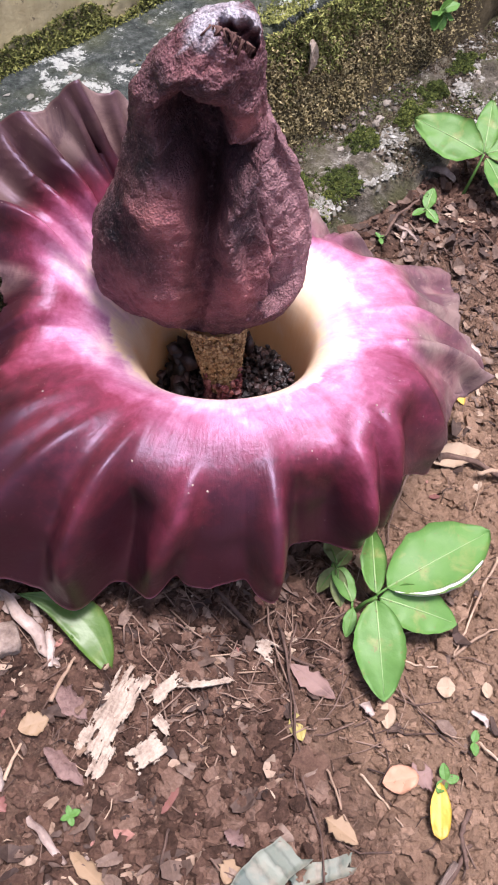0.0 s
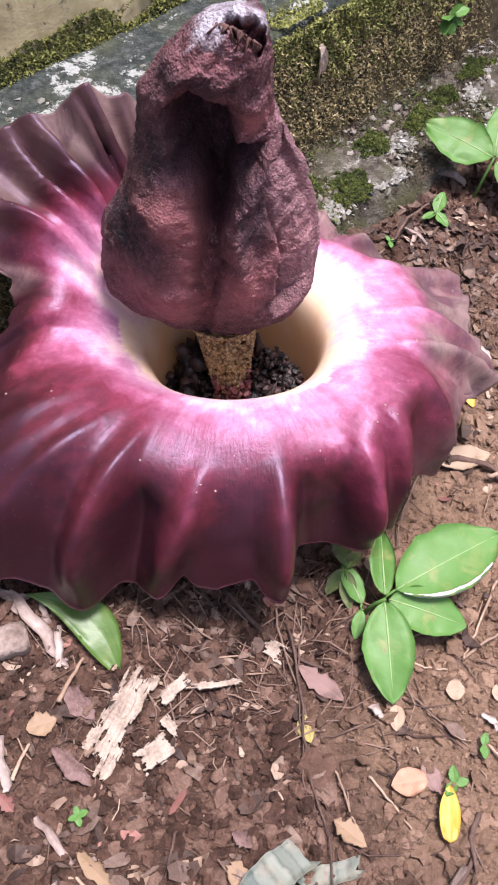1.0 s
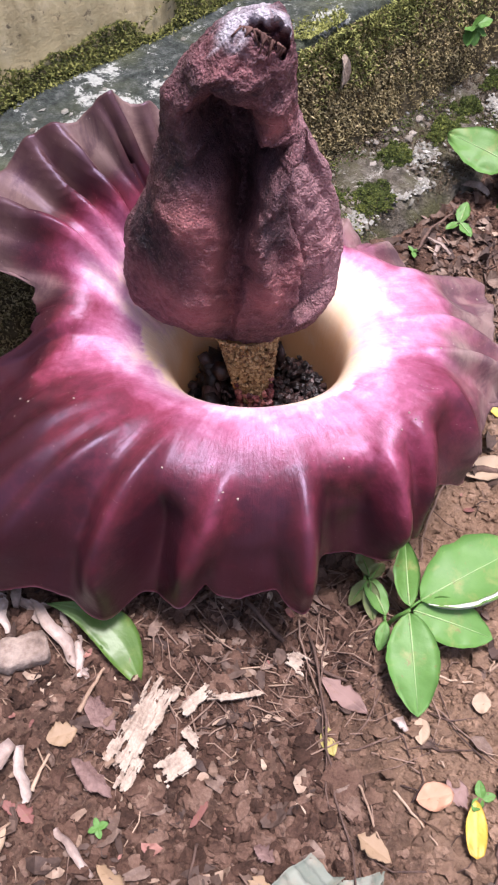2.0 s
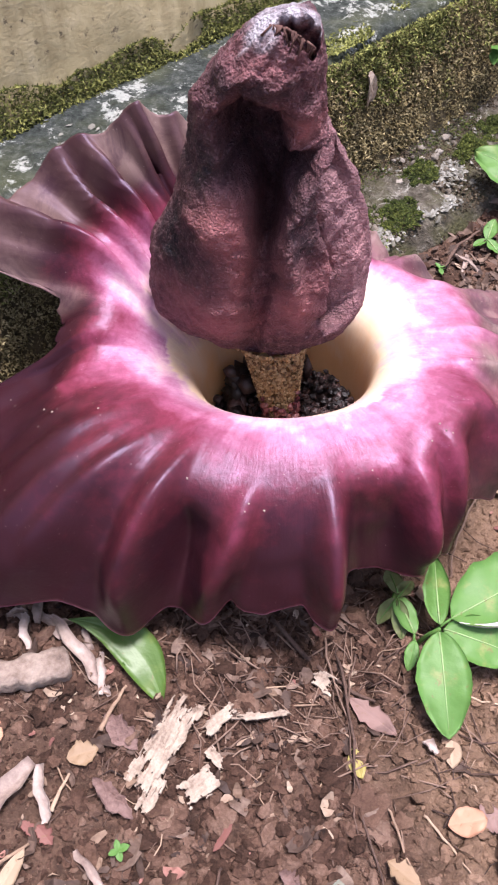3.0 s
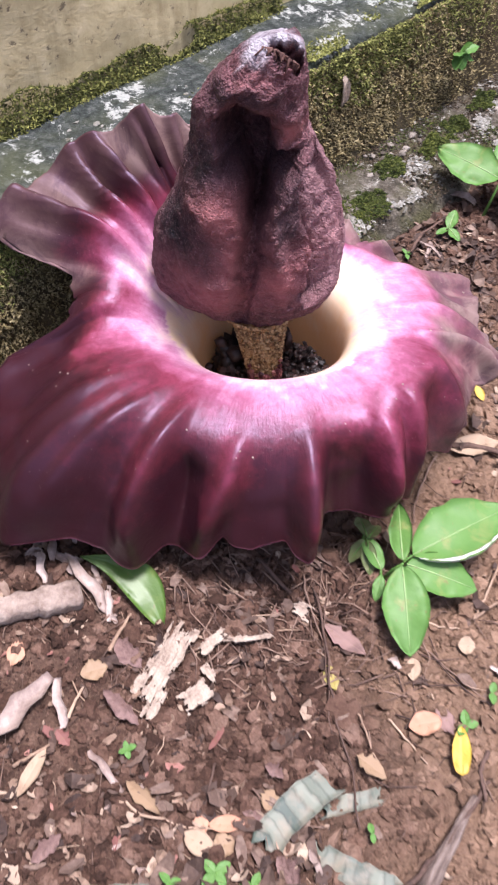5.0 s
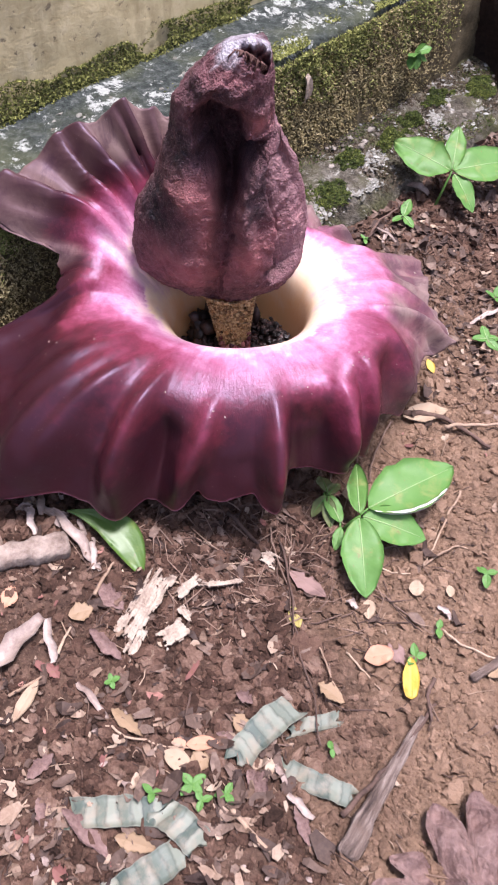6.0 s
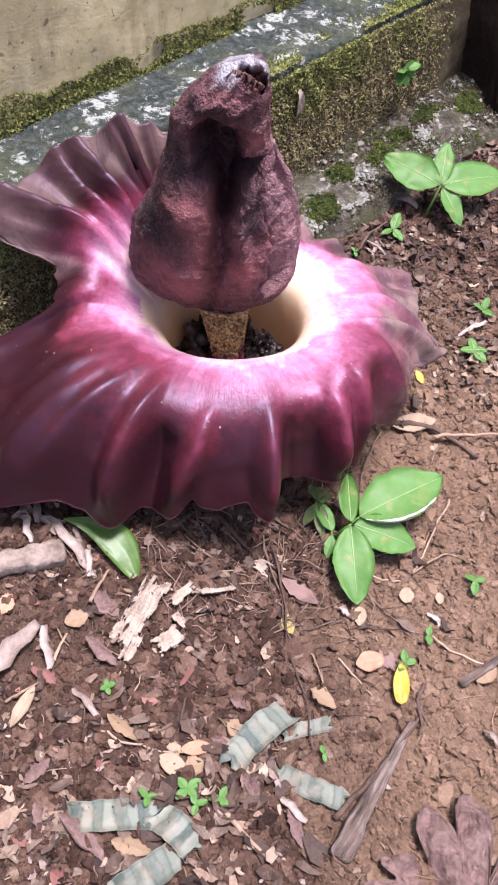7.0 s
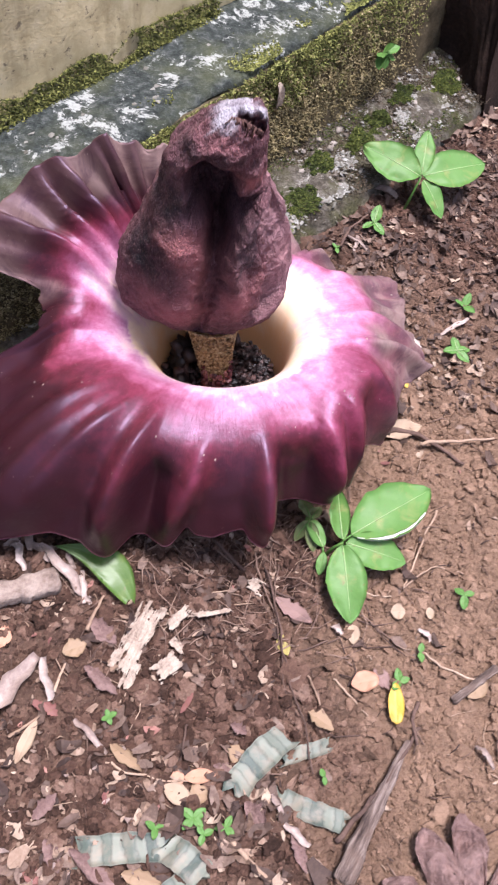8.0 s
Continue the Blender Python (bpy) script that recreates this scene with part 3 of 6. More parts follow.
# how much steeper a pleat falls on its right side than on its left
SKEW = {-119: 0.3, -104: 0.2, -53.5: -0.45, -44: -0.45}
NOTCH = (171, 187, 0.193)


def build_spathe(parent):
    cols, rows = 540, 84
    deg = np.linspace(-180, 180, cols, endpoint=False)
    t = ring(RIM, deg)
    s = np.linspace(0, 1, rows)
    hem_deg = np.array([r[0] for r in HEM], float)
    hem_near = smooth01(deg, -150, -138) * (1 - smooth01(deg, -34, -24))
    for k in (1, 2):
        t[:, k - 1] += hem_near * (np.interp(deg, hem_deg, [r[k] for r in HEM]) - t[:, k - 1])
    soft = np.exp(-np.linspace(-2, 2, 5) ** 2 / 2)
    for k in (0, 1):
        t[:, k] = np.convolve(np.concatenate([t[-2:, k], t[:, k], t[:2, k]]), soft / soft.sum(), "valid")
    flap = smooth01(deg, 116, 128) * (1 - smooth01(deg, 170, 178))
    left = np.maximum(1 - smooth01(deg, -150, -128), smooth01(deg, 172, 178))
    right = smooth01(deg, -28, 0) * (1 - smooth01(deg, 60, 90))
    rightish = smooth01(deg, -72, -45) * (1 - smooth01(deg, -30, -8))
    leftish = smooth01(deg % 360, 195, 215) * (1 - smooth01(deg % 360, 236, 262))
    torn = smooth01(deg % 360, 150, 168) * (1 - smooth01(deg % 360, 190, 212))
    verts, pig_shade, ang, dry = np.zeros((rows, cols, 3)), np.zeros((rows, cols)), np.zeros((rows, cols)), np.zeros((rows, cols))
    dry_share = np.maximum(smooth01(deg, 100, 125) * (1 - smooth01(deg, 172, 179)), 0.95 * smooth01(deg, -36, -8) * (1 - smooth01(deg, 62, 90)))
    knots = np.array([0, 0.14, 0.3, 0.52, 0.76, 1.0])
    front = smooth01(deg, -150, -128) * (1 - smooth01(deg, -35, -12))
    bulge = smooth01(deg, -165, -135) * (1 - smooth01(deg, -20, 30))
    for j in range(cols):
        R, Z, rm, zm, zl, pale = t[j]
        pale *= 1 - 0.09 * right[j]
        full_r, full_z = 0.5 + 0.24 * bulge[j], 0.5 - 0.16 * bulge[j]
        ctrl = np.array([(0.062, 0.0), (0.070, 0.09), (0.086, zl - 0.004 * bulge[j]), (rm, zm + 0.004 + 0.006 * bulge[j]), (rm + (R - rm) * full_r, zm + (Z - zm) * full_z), (R, Z)])
        tang = np.gradient(ctrl, knots, axis=0)
        tang[2] = (ctrl[3] - ctrl[1]) / (knots[3] - knots[1]) * 0.9
        k = np.clip(np.searchsorted(knots, s, "right") - 1, 0, 4)
        h = (knots[k + 1] - knots[k])[:, None]
        q = (s - knots[k])[:, None] / h
        pr = ((2 * q**3 - 3 * q**2 + 1) * ctrl[k] + (q**3 - 2 * q**2 + q) * h * tang[k] + (-2 * q**3 + 3 * q**2) * ctrl[k + 1] + (q**3 - q**2) * h * tang[k + 1])
        # the torn gap at the left draws the rim inwards
        lo, hi, rn = NOTCH
        dd = deg[j] % 360
        if lo < dd < hi:
            w = 1 - abs((dd - (lo + hi) / 2) / ((hi - lo) / 2)) ** 6
            jag = 0.012 * fbm((dd * 0.35, 1.7, 0.2), 3)
            cut = R + (rn + jag - R) * w
            scale = np.where(pr[:, 0] > 0.1, 0.1 + (pr[:, 0] - 0.1) * (cut - 0.1) / max(R - 0.1, 1e-3), pr[:, 0])
            grow = np.maximum.accumulate(pr[:, 0] + 1e-6 * np.arange(rows))
            pr = np.stack([scale, np.where(pr[:, 0] > 0.1, np.interp(scale, grow, pr[:, 1]) + 0.4 * (0.235 - np.interp(cut, grow, pr[:, 1])) * w * smooth01(s, 0.4, 1), pr[:, 1])], 1)
        reach_s = np.interp(scale, grow, s) if lo < dd < hi else s
        d = np.gradient(pr, s, axis=0)
        d /= np.linalg.norm(d, axis=1)[:, None] + 1e-9
        nrm = np.stack([-d[:, 1], d[:, 0]], 1)
        outer = (s - 0.42) / 0.58
        lift, crest = np.zeros(rows), np.zeros(rows)
        for a0, a1, wd, hgt, reach in PLEATS:
            x = (deg[j] - a0 - (a1 - a0) * np.clip((1 - s) / 0.6, 0, 1) + 180) % 360 - 180
            x = x + 1.2 * fbm((a0, deg[j] * 0.02, 3.0), 2)
            wide = wd * (0.7 + 0.5 * s) * np.where(x > 0, 1 - SKEW.get(a0, 0), 1 + SKEW.get(a0, 0))
            hold = 1 - (0.7 * front[j] + 0.55 * flap[j]) * smooth01(s, 0.82, 1.0)
            lift += hgt * hold * (np.exp(-np.abs(x / wide) ** 1.8) - 0.35 * np.exp(-(x / (2.4 * wide)) ** 2)) * smooth01(outer, reach - 0.25, reach + 0.45)
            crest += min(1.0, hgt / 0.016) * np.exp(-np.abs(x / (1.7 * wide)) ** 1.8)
        # between the crests the hanging skirt falls in
        lift += front[j] * (-0.013 + 0.016 * np.minimum(crest, 1)) * smooth01(s, 0.48, 0.76) * (1 - 0.75 * smooth01(s, 0.80, 1.0))
        a = math.radians(deg[j])
        ca, sa = math.cos(a), math.sin(a)
        lift += right[j] * (0.010 * fbm((ca * 7, sa * 7, 12.0), 3) + 0.005 * fbm((ca * 22, sa * 22, 4.0), 2)) * smooth01(s, 0.55, 0.95)
        for i in range(rows):
            p0 = (ca * pr[i, 0] * 9, sa * pr[i, 0] * 9, pr[i, 1] * 9)
            lumps = 0.006 * fbm(p0, 3) * smooth01(s[i], 0.34, 0.7)
            ruff = (1 - 0.8 * front[j]) * (0.007 * fbm((ca * 6.5, sa * 6.5, 3.3), 4) + 0.003 * math.sin(deg[j] * 0.55)) * smooth01(s[i], 0.78, 1.0)
            r = pr[i, 0] + nrm[i, 0] * (lift[i] + lumps)
            z = pr[i, 1] + nrm[i, 1] * (lift[i] + lumps) + ruff
            if s[i] > 0.97:
                z += 0.003 * fbm((ca * 15, sa * 15, 9.1), 3)
            verts[i, j] = (CX + ca * r, CY + sa * r, z)
            run = pr[i, 0]
            full = R if not (lo < dd < hi) else 0.29
            pig_shade[i, j] = 0.0 + 0.30 * smooth01(s[i], 0.19, 0.33) * min(1, run / pale) if run < pale else 0.30 + (0.66 - 0.18 * right[j]) * min(1.0, (run - pale) / max(full - pale, 0.05)) ** (0.75 + 0.2 * right[j])
            hung = 0.30 + 0.24 * float(smooth01(reach_s[i], 0.24, 0.46)) + 0.44 * float(smooth01(reach_s[i], 0.38, 0.64))
            if run > pale:
                pig_shade[i, j] += max(front[j], left[j]) * (hung - pig_shade[i, j])
            pig_shade[i, j] -= 0.04 * front[j] * float(smooth01(outer[i], 0.05, 0.4)) - 0.06 * fbm((p0[0] * 1.4, p0[1] * 1.4, p0[2] * 1.4 + 5), 3) * float(smooth01(s[i], 0.35, 0.6))
            pig_shade[i, j] += 0.20 * flap[j] * float(smooth01(s[i], 0.42, 0.75)) + 0.40 * left[j] * float(smooth01(reach_s[i], 0.50, 0.78))
            pig_shade[i, j] += 0.13 * leftish[j] * float(smooth01(reach_s[i], 0.30, 0.46))
            pig_shade[i, j] -= 0.13 * rightish[j] * bell(s[i], 0.56, 0.16)
            pig_shade[i, j] -= 0.13 * torn[j] * bell(reach_s[i], 0.53, 0.13)
            # pleat shading put into the colour: lit crests paler, skirt hollows darker
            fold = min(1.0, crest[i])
            pig_shade[i, j] += float(smooth01(s[i], 0.46, 0.70)) * (front[j] * (0.12 + 0.14 * float(smooth01(s[i], 0.6, 0.95)) - 0.40 * fold * (1 - 0.35 * s[i])) + flap[j] * (0.02 + 0.12 * fold) + (1 - front[j]) * left[j] * (0.05 - 0.26 * fold))
            if i == rows - 1 and front[j] > 0.5:
                pig_shade[i, j] = 0.44
            ang[i, j] = a
            dry[i, j] = (1 - 0.8 * flap[j] * min(1, crest[i])) * dry_share[j] * float(smooth01(s[i] + 0.17 * right[j] + 0.12 * fbm((ca * 5, sa * 5, s[i] * 4), 3), 0.70 - 0.10 * flap[j], 0.92))
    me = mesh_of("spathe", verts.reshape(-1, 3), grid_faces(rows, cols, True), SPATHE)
    set_attr(me, "pigment_shade", pig_shade.ravel())
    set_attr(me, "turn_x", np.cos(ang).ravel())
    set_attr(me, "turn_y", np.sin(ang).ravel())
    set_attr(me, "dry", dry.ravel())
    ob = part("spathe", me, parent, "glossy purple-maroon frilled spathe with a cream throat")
    rnd = random.Random(77)
    grains = []
    for k in range(300):
        i, j = rnd.randint(40, rows - 3), rnd.randint(0, cols - 1)
        if -175 < deg[j] < 30:
            grains.append((tuple(verts[i, j] + np.array((0, 0, 0.0018))), 0.0004 + 0.0010 * rnd.random() ** 2, 0.8))
    tagged(part("soil_grains", lump_mesh("soil_grains", WHITE_PEEL, grains)), "tiny pale soil grains splashed on the spathe", "soil grains", kind="stuff")
    mod = ob.modifiers.new("thickness", "SOLIDIFY")
    mod.thickness, mod.offset = 0.0034, 0.0
    return ob


# heights of the knob: z, centre x, centre y, half width, half depth
KNOB = np.array([
    (0.184, -0.034, 0.034, 0.022, 0.012), (0.188, -0.036, 0.034, 0.046, 0.020), (0.198, -0.038, 0.033, 0.066, 0.036), (0.217, -0.038, 0.032, 0.083, 0.050),
    (0.241, -0.037, 0.030, 0.091, 0.062), (0.268, -0.036, 0.029, 0.094, 0.069), (0.304, -0.034, 0.024, 0.090, 0.070), (0.336, -0.029, 0.018, 0.078, 0.068),
    (0.366, -0.027, 0.012, 0.067, 0.063), (0.394, -0.030, 0.006, 0.056, 0.057), (0.405, -0.028, 0.004, 0.054, 0.055), (0.413, -0.034, 0.001, 0.046, 0.053), (0.423, -0.034, -0.002, 0.045, 0.050), (0.454, -0.031, -0.016, 0.044, 0.040),
    (0.482, -0.019, -0.027, 0.032, 0.033), (0.504, -0.010, -0.037, 0.022, 0.024), (0.516, -0.004, -0.043, 0.012, 0.013), (0.520, -0.003, -0.045, 0.003, 0.003),
])


def bell(x, c, w):
    return math.exp(-((x - c) / w) ** 2)


def patch(x, z, cx, cz, rx, rz, power=2.0):
    """A soft patch on the knob's open side: 1 at its middle, 0 past its edge."""
    return math.exp(-(((x - cx) / rx) ** 2 + ((z - cz) / rz) ** 2) ** (power / 2))


# lines down the knob's open side, as rows of height and x: the cleft, the crease before the far lobe, the ridge between them
CLEFT = np.array([(0.200, -0.044), (0.227, -0.042), (0.289, -0.0344), (0.338, -0.0296), (0.361, -0.0266), (0.394, -0.0235), (0.42, -0.024)])
CREASE = np.array([(0.235, 0.014), (0.255, 0.018), (0.275, 0.0224), (0.324, 0.023), (0.36, 0.0147), (0.39, 0.0061), (0.405, 0.0075), (0.418, 0.0123), (0.44, 0.017)])
RIDGE = np.array([(0.27, -0.005), (0.327, -0.0093), (0.368, -0.0102), (0.397, 0.0027), (0.4165, 0.0091), (0.43, 0.011)])


def build_knob(parent):
    rows, cols = 300, 340
    where = np.linspace(0, len(KNOB) - 1, rows)
    prof = np.stack([np.interp(where, np.arange(len(KNOB)), KNOB[:, k]) for k in range(5)], 1)
    ker = np.array([1, 4, 6, 4, 1]) / 16
    for _ in range(8):
        pad = np.concatenate([prof[:1], prof[:1], prof, prof[-1:], prof[-1:]])
        prof[1:-1] = np.stack([np.convolve(pad[:, k], ker, "valid") for k in range(5)], 1)[1:-1]
    verts, tip, blackish, mauve, flush = [], [], [], [], []
    for zz, cx, cy, hw, hd in prof:
        small = min(1.0, hw / 0.03)
        for j in range(cols):
            a = -math.pi + 2 * math.pi * j / cols          # 0 faces the open side, positive to the right
            sx, sy = math.sin(a), -math.cos(a)
            x, y = cx + hw * sx, cy + hd * sy
            front = float(smooth01(-sy, -0.15, 0.25))
            wob = 0.004 * fbm((x * 60, zz * 60, 3.0), 3)
            X, Z = x + wob, zz + 0.003 * fbm((x * 55, zz * 55, 8.0), 3)
            # what is hollowed out of the open side
            cave = max(patch(X, Z, -0.033, 0.434, 0.0225, 0.027, 6.0), patch(X, Z, -0.026, 0.405, 0.0270, 0.0200, 6.0), patch(X, Z, -0.0250, 0.387, 0.0130, 0.030, 4.0))
            cave *= 1 - 0.95 * bell(X, float(np.interp(Z, RIDGE[:, 0], RIDGE[:, 1])) + 0.007, 0.0068) * float(1 - smooth01(Z, 0.425, 0.445))
            dx = X - float(np.interp(Z, CLEFT[:, 0], CLEFT[:, 1]))
            run = float(smooth01(Z, 0.186, 0.225) * (1 - smooth01(Z, 0.395, 0.425)))
            deep = float(np.interp(Z, (0.20, 0.25, 0.30, 0.36, 0.40), (0.022, 0.033, 0.036, 0.038, 0.036)))
            wide = float(np.interp(Z, (0.20, 0.30, 0.36, 0.40), (0.0085, 0.0095, 0.0100, 0.012)))
            cut = deep * run * (0.86 * math.exp(-abs(dx / wide) ** 3.0) + 0.14 * math.exp(-(dx / (2.8 * wide)) ** 2))
            ex = X - float(np.interp(Z, CREASE[:, 0], CREASE[:, 1]))
            hold = float(smooth01(Z, 0.236, 0.27) * (1 - smooth01(Z, 0.398, 0.452)))
            lobe = float(smooth01(ex, -0.002, 0.0035))
            cut += hold * (0.040 * lobe * math.exp(-(max(ex, 0) / 0.036) ** 2) + 0.005 * bell(ex, 0.002, 0.0034))
            cut += 0.011 * patch(X, Z, 0.0165, 0.256, 0.0055, 0.0060) + 0.006 * patch(X, Z, 0.006, 0.245, 0.012, 0.010)
            # what stands proud of it
            up = 0.020 * hold * bell(X, float(np.interp(Z, RIDGE[:, 0], RIDGE[:, 1])), 0.0085) * float(smooth01(Z, 0.27, 0.32))
            up += 0.012 * patch(X, Z, -0.060, 0.362, 0.020, 0.024) + 0.007 * patch(X, Z, -0.066, 0.335, 0.030, 0.055) + 0.006 * patch(X, Z, -0.022, 0.478, 0.034, 0.009) + 0.006 * patch(X, Z, 0.002, 0.448, 0.0090, 0.0140)
            up += 0.008 * patch(X, Z, -0.063, 0.262, 0.022, 0.040) + 0.008 * patch(X, Z, -0.002, 0.275, 0.014, 0.040) + 0.004 * patch(X, Z, 0.048, 0.30, 0.02, 0.04)
            hole = max(patch(X, Z, -0.0040, 0.5115, 0.0090, 0.0046, 4), patch(X, Z, 0.0030, 0.5035, 0.0060, 0.0070, 4), patch(X, Z, 0.0065, 0.4960, 0.0036, 0.0060, 4))
            lump = 0.0035 * fbm((sx * 2.2 + 3, sy * 1.8, zz * 19), 3) + 0.0024 * fbm((x * 48, y * 48, zz * 48), 2) + 0.0017 * fbm((x * 130, y * 130, zz * 130), 3) + 0.0007 * fbm((x * 320, y * 320, zz * 320), 2)
            push, cut = front * up + lump * small, front * cut
            px, py, pz = x + sx * 0.75 * push - 0.2 * sx * cut, y + sy * push + 0.75 * cut, zz + 0.006 * small * fbm((sx * 2, sy * 2, zz * 25), 3) - 0.6 * cut + 0.25 * front * up
            inside = front * cave
            px += inside * 0.25 * (cx - px)
            py += inside * (cy + 0.55 * hd - py)
            pz -= inside * 0.010
            py += front * hole * min(0.022, 1.3 * hd)
            pz -= front * hole * 0.012
            verts.append((px, py, pz))
            white = float(smooth01(zz + 0.012 * fbm((sx * 3, sy * 3, zz * 40), 3) - 0.012 * sx, 0.505, 0.523))
            rim = front * math.exp(-((math.hypot((X + 0.006) / 0.0155, (Z - 0.507) / 0.0095) - 1.1) / 0.28) ** 2) * float(smooth01(Z, 0.495, 0.506))
            tip.append(min(1.0, 0.85 * white + (0.45 + 0.45 * float(smooth01(X, -0.004, 0.006))) * rim) * (1 - min(1.0, front * hole * 2.0)))
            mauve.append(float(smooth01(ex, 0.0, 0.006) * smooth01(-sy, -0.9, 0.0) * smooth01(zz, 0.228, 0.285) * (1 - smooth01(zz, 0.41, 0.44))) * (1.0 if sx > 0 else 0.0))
            # near-black patches on the left flank, brow and ridge
            blackish.append(front * min(1.0, patch(X, Z, -0.095, 0.335, 0.034, 0.034) + patch(X, Z, 0.001, 0.352, 0.013, 0.020) + 0.8 * patch(X, Z, -0.078, 0.41, 0.03, 0.03) + 0.7 * patch(X, Z, -0.035, 0.472, 0.03, 0.008)
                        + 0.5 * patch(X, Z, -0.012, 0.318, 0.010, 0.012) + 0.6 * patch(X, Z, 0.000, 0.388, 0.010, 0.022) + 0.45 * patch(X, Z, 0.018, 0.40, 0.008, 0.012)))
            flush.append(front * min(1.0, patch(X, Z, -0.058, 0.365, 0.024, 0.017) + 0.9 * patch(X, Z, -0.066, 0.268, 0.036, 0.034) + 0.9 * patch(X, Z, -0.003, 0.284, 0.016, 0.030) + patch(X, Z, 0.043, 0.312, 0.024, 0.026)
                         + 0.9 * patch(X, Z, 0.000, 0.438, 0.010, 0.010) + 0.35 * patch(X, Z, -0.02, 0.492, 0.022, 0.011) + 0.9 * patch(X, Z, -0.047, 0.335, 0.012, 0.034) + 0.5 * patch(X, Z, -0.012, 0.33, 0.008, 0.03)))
    faces = grid_faces(rows, cols, True) + [tuple(range(cols))[::-1], tuple(range((rows - 1) * cols, rows * cols))]
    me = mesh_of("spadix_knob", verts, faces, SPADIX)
    for key, values in (("tip", tip), ("blackish", blackish), ("mauve", mauve), ("flush", flush)):
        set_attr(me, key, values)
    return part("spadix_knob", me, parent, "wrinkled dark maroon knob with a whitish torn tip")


def tube(path, radii, sides=7, wobble=0.0, cap=True):
    """Vertices and faces of a tapered tube along a path."""
    verts, faces = [], []
    pts = [Vector(p) for p in path]
    for i, p in enumerate(pts):
        d = (pts[min(i + 1, len(pts) - 1)] - pts[max(i - 1, 0)]).normalized()
        x = d.orthogonal().normalized() if abs(d.z) > 0.9 else d.cross(Vector((0, 0, 1))).normalized()
        y = d.cross(x)
        for k in range(sides):
            a = 2 * math.pi * k / sides
            r = radii[i] * (1 + wobble * random.uniform(-1, 1))
            verts.append(p + (x * math.cos(a) + y * math.sin(a)) * r)
    faces = grid_faces(len(pts), sides, True)
    if cap:
        faces += [tuple(range(sides))[::-1], tuple(range((len(pts) - 1) * sides, len(pts) * sides))]
    return verts, faces


def join(parts):
    verts, faces = [], []
    for v, f in parts:
        b = len(verts)
        verts += list(v)
        faces += [tuple(b + i for i in q) for q in f]
    return verts, faces


flower = thing("yam_flower", "large purple elephant foot yam flower growing from bare soil", "flower")
build_spathe(flower)
knob = build_knob(flower)


def build_flower_core():
    rows, extra = [], []
    verts, faces = tube([(-0.018, 0.005, 0.0), (-0.018, 0.006, 0.09), (-0.02, 0.01, 0.12), (-0.023, 0.018, 0.15), (-0.027, 0.030, 0.205)], [0.020, 0.012, 0.013, 0.018, 0.028], 32)
    core = part("fertile_column", mesh_of("fertile_column", verts, faces, FERTILE), flower, "granular yellow-brown fertile column under the knob")
    for i in range(3000):
        z = random.uniform(0.112, 0.202)
        r = 0.0142 + (z - 0.112) * 0.20 + 0.9 * max(0.0, z - 0.188)
        a = random.uniform(0, 2 * math.pi)
        rows.append(((-0.02 - (z - 0.12) * 0.08 + math.cos(a) * r, 0.009 + (z - 0.12) * 0.27 + math.sin(a) * r, z), random.uniform(0.0014, 0.0022), 1.0))
    tagged(part("floret_crust", lump_mesh("floret_crust", FERTILE, rows), core), kind="stuff")
    rows = []
    for i in range(260):
        z = random.uniform(0.096, 0.140)
        a = random.uniform(0, 2 * math.pi)
        rows.append(((-0.018 + math.cos(a) * 0.016, math.sin(a) * 0.016, z), 0.0030, 1.0))
    tagged(part("pistil_cluster", lump_mesh("pistil_cluster", PISTIL, rows), core, "reddish pistils at the column's foot"), kind="stuff")
    rows = []
    for i in range(1100):
        a, r = random.uniform(0, 2 * math.pi), 0.069 * math.sqrt(random.random())
        rows.append(((-0.015 + math.cos(a) * r, math.sin(a) * r, 0.108 + random.uniform(-0.004, 0.008)), random.uniform(0.002, 0.0055), 0.8))
    tagged(part("throat_floor", lump_mesh("throat_floor", DARK_SEED, rows), flower, "dark crumbly debris filling the throat"), kind="stuff")
    for i in range(9):
        a = math.radians(150 + i * 16)
        extra.append(((-0.018 + math.cos(a) * 0.042, 0.004 + math.sin(a) * 0.04, 0.117), random.uniform(0.008, 0.012), 1.1))
    for i in range(16):
        a, r = math.radians(random.uniform(95, 165)), random.uniform(0.036, 0.056)
        extra.append(((-0.018 + math.cos(a) * r, 0.004 + math.sin(a) * r, random.uniform(0.115, 0.145)), random.uniform(0.008, 0.012), 1.3))
    for i in range(6):
        a = math.radians(random.uniform(50, 72))
        extra.append(((-0.018 + math.cos(a) * 0.042, 0.004 + math.sin(a) * 0.042, random.uniform(0.115, 0.155)), 0.008, 1.3))
    part("dead_floret", lump_mesh("dead_floret", DARK_SEED, extra, True), flower, "blackened withered florets in the throat")
    v, f = tube([(-0.015, 0, 0.02), (-0.015, 0, 0.106)], [0.066, 0.0695], 40)
    part("throat_base", mesh_of("throat_base", v, f, DARK_SEED), flower)
    for i in range(22):
        k = i / 21
        b = Vector((-0.019 + 0.026 * k, -0.052 - 0.006 * math.sin(math.pi * k), 0.5125 + 0.003 * math.sin(math.pi * k) - 0.014 * k * k))
        e = b + Vector((random.uniform(-0.006, 0.007), random.uniform(0.006, 0.014), random.uniform(-0.018, -0.008)))
        m = (b + e) / 2 + Vector((random.uniform(-0.004, 0.004), random.uniform(-0.007, 0.001), random.uniform(-0.002, 0.003)))
        v, f = tube([b, m, e], [random.uniform(0.0005, 0.0014), random.uniform(0.0004, 0.0010), 0.0003], 5)
